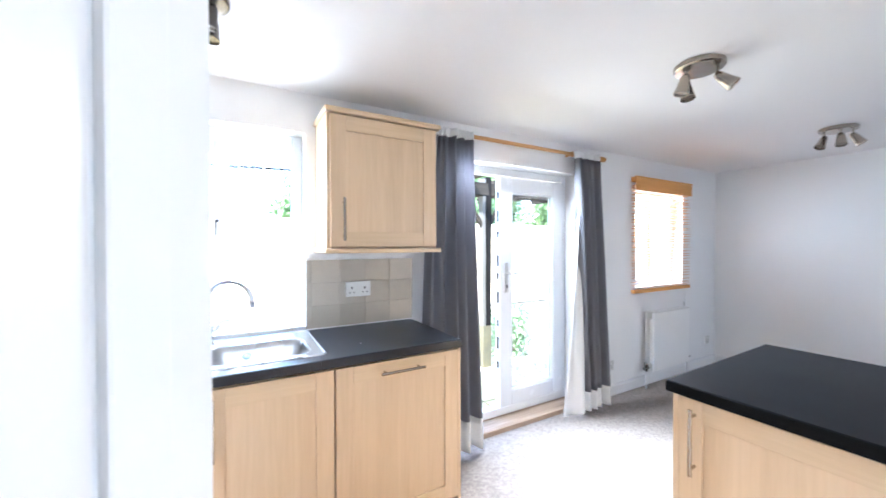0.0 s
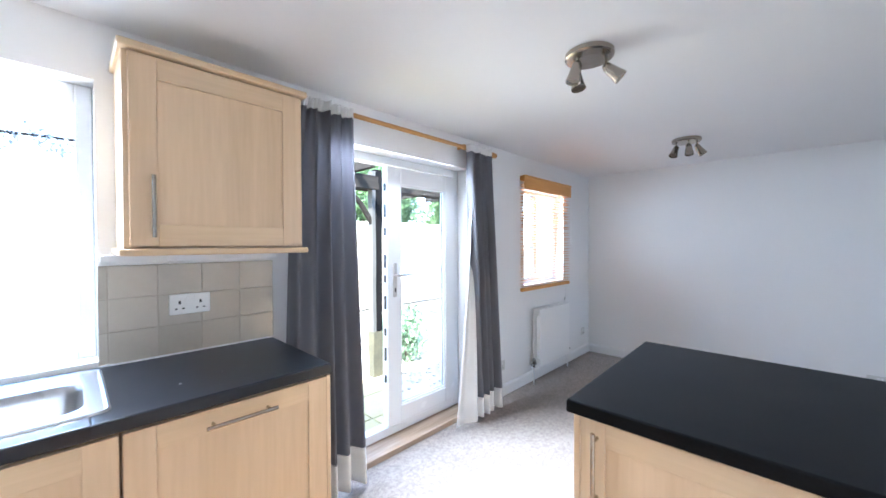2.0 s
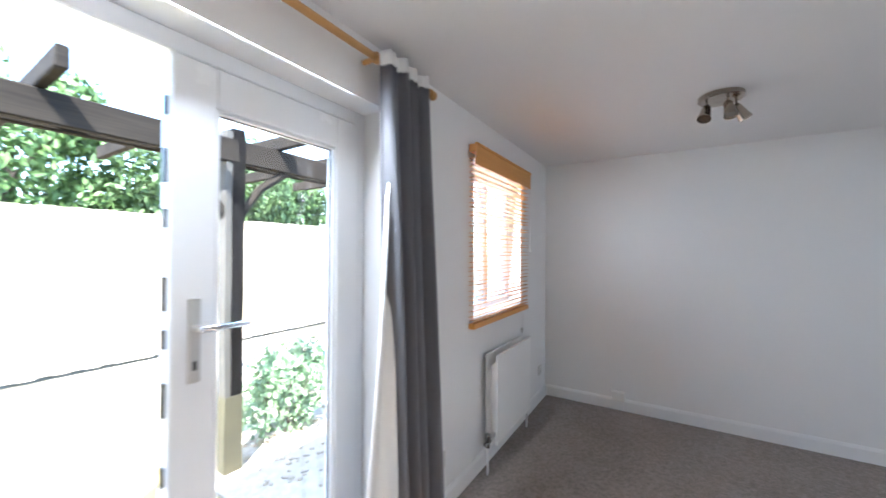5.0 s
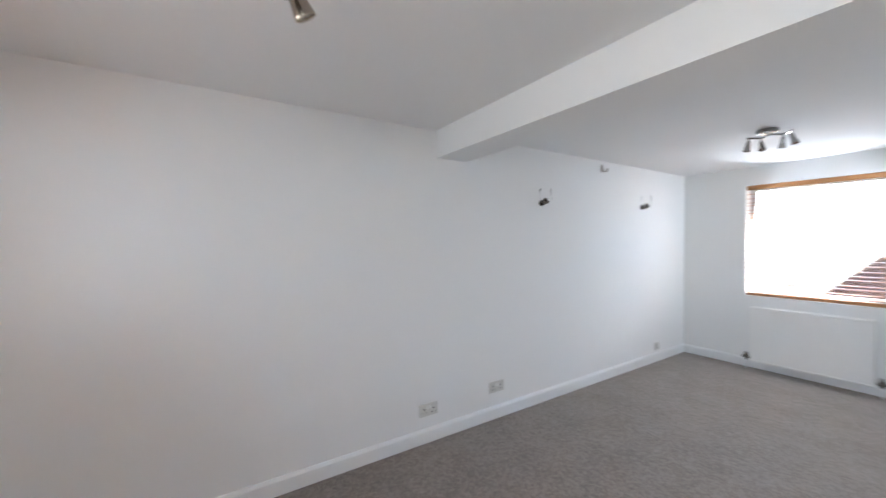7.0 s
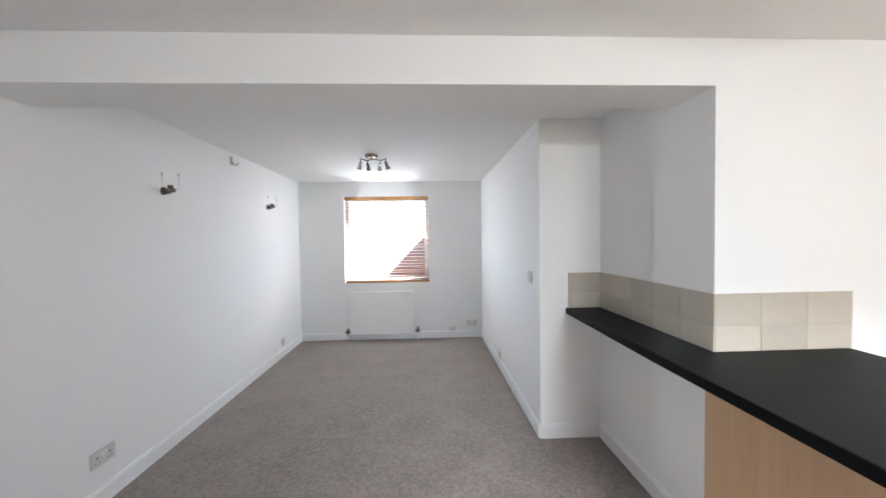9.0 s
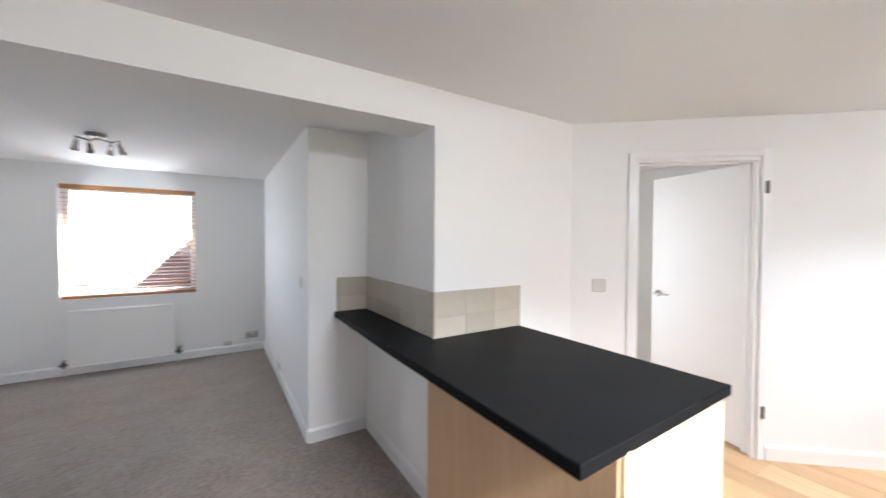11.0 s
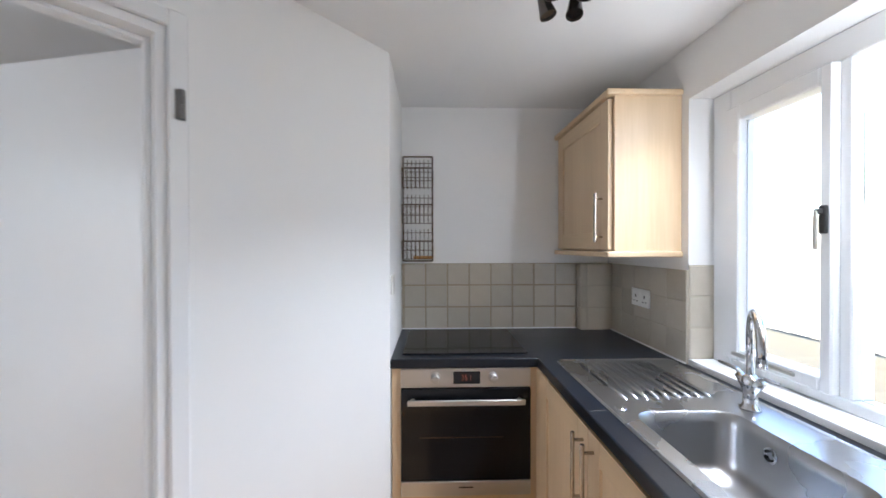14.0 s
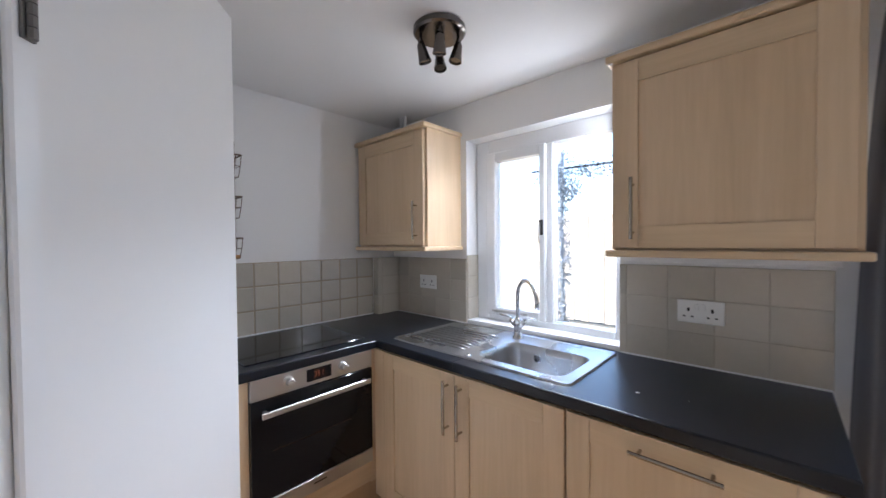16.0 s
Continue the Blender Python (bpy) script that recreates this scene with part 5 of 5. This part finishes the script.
cp = thing("climbing_plant", 0, 4.87, GZ, label="straggly grey-green climber over a post and wire", category="climbing plant")
VINE = node_mat("vine_leaf", (0.20, 0.215, 0.23), 0.6, var=0.5, scale=20, fine=60)
rv = random.Random(8)
cs = [((rv.uniform(-0.035, 0.035), rv.uniform(-0.04, 0.04), 0.5 + 0.06 * k), rv.uniform(0.07, 0.11)) for k in range(32)]
cs += [((-0.3 + 0.075 * k, rv.uniform(-0.03, 0.05), 2.24 + rv.uniform(-0.05, 0.05)), rv.uniform(0.07, 0.12)) for k in range(26)]
cs += [((rv.uniform(-0.16, 0.16), 0, 2.02 + rv.uniform(-0.1, 0.12)), 0.09) for k in range(8)]
ob = new("leaves", foliage("leaves", cs, 62, 0.03, VINE, 77))
ob.parent = cp
bm = bmesh.new()
tube(bm, [(-0.35, 0, 2.28), (0.6, 0.01, 2.26), (1.6, 0, 2.28)], 0.012, 6)
part("wire", bm, POSTM, cp)
bm = bmesh.new()
tube(bm, [(0, 0, 0), (0.01, 0, 0.8), (-0.01, 0.01, 1.6), (0, 0, 2.45)], 0.022, 10)
part("stem", bm, VINE, cp, "grey woody stem")

rnd = random.Random(5)
for tx, ty, th in ((3.4, 10.6, 3.9), (5.9, 10.0, 3.5), (8.4, 10.5, 4.0), (10.6, 10.2, 3.7)):
    tr = thing("tree", tx, ty, GZ, label="leafy green tree behind the fence", category="tree", group="trees behind the fence")
    bm = bmesh.new()
    tube(bm, [(0, 0, 0), (0.05, 0, 1.0), (-0.03, 0.05, 2.0), (0.04, 0, th - 0.4)], [0.14, 0.11, 0.09, 0.04], 10)
    for k in range(5):
        a = k * 1.3
        tube(bm, [(0, 0, 1.3 + 0.3 * k), (0.45 * math.cos(a), 0.45 * math.sin(a), 1.8 + 0.3 * k), (0.9 * math.cos(a), 0.9 * math.sin(a), 2.1 + 0.3 * k)], [0.05, 0.035, 0.015], 7)
    part("trunk", bm, BARK, tr)
    cs = [((rnd.uniform(-1.2, 1.2), rnd.uniform(-0.8, 0.8), rnd.uniform(1.5, th)), rnd.uniform(0.45, 0.8)) for _ in range(18)]
    ob = new("crown", foliage("crown", cs, 800, 0.12, LEAF, int(tx * 10) + 100))
    ob.parent = tr
for bx, by, br in ((4.08, 4.55, 0.40), (4.62, 5.3, 0.3)):
    sh = thing("shrub", bx, by, GZ, label="pale green bushy garden shrub by the patio", category="shrub", group="garden shrubs")
    cs = [((rnd.uniform(-0.2, 0.2), rnd.uniform(-0.2, 0.2), rnd.uniform(0.12, 0.5)), br * rnd.uniform(0.4, 0.7)) for _ in range(9)]
    ob = new("leaves", foliage("leaves", cs, 260, 0.05, PALELEAF, int(bx * 100)))
    ob.parent = sh
    bm = bmesh.new()
    for k in range(6):
        a = k * 1.05
        tube(bm, [(0, 0, 0), (0.1 * math.cos(a), 0.1 * math.sin(a), 0.25), (0.18 * math.cos(a), 0.18 * math.sin(a), 0.45)], [0.01, 0.008, 0.004], 6)
    part("stems", bm, BARK, sh)

# made-up gabled block: its edge imitates the slanting shadow on the front blind
# brown that gives the blind's shaded corner its tone
SHADEM = node_mat("blind_shadow_brown", (0.11, 0.063, 0.045), 0.9, var=0.15, scale=4, fine=40, bump=0.3, bump_scale=40)
nh = thing("outbuilding", 0, 0, GZ, label="made-up brown gabled block imitating a shadow on the blind", category="outbuilding")
GY = SY - 0.75
PITCH = 1.05
ridge_x, ridge_z, half = 3.40, 1.975, 1.9
eave = ridge_z - half * PITCH
bm = bmesh.new()
prof = [(ridge_x - half, 0), (ridge_x + half, 0), (ridge_x + half, eave), (ridge_x, ridge_z), (ridge_x - half, eave)]
ends = [[bm.verts.new((x, y, z - (GZ if z else 0))) for x, z in prof] for y in (GY, GY - 4.0)]
for k in range(5):
    bm.faces.new((ends[0][k], ends[0][(k + 1) % 5], ends[1][(k + 1) % 5], ends[1][k]))
bm.faces.new(ends[0]); bm.faces.new(ends[1])
part("wall", bm, SHADEM, nh)
for s_ in (-1, 1):
    bm = bmesh.new()
    q = [(ridge_x, ridge_z + 0.005), (ridge_x + s_ * (half + 0.08), eave - 0.08 * PITCH + 0.005), (ridge_x + s_ * (half + 0.08), eave - 0.08 * PITCH + 0.05), (ridge_x, ridge_z + 0.05)]
    en = [[bm.verts.new((x, y, z - GZ)) for x, z in q] for y in (GY + 0.06, GY - 4.06)]
    for k in range(4):
        bm.faces.new((en[0][k], en[0][(k + 1) % 4], en[1][(k + 1) % 4], en[1][k]))
    bm.faces.new(en[0]); bm.faces.new(en[1])
    part("roof", bm, SHADEM, nh, "brown slope forming the edge of the imitated shadow")

# ---------------------------------------------------------------- laminate boards of the kitchen and hall floor
bm = bmesh.new()
box(bm, 0.0008, 0.1912, 0.001, 1.199, -0.007, 0.0, bevel=0.0008)
pm = mesh_of(bm, "floor_plank", LAMINATE)
x = WX
row = 0
while x < SPLIT - 0.1:
    y = -1.0 - (row * 0.43) % 1.2
    while y < NY - 0.6:
        p = new("floor_plank", pm)
        p.parent = laminate
        p.matrix_basis = pose(x, y, KF)
        y += 1.2
    x += 0.192
    row += 1
tagged(part("threshold_strip", boxes((SPLIT - 0.055, SPLIT + 0.012, KY, YF + 0.06, KF - 0.007, KF + 0.004), bevel=0.002), STEEL), kind="structure")
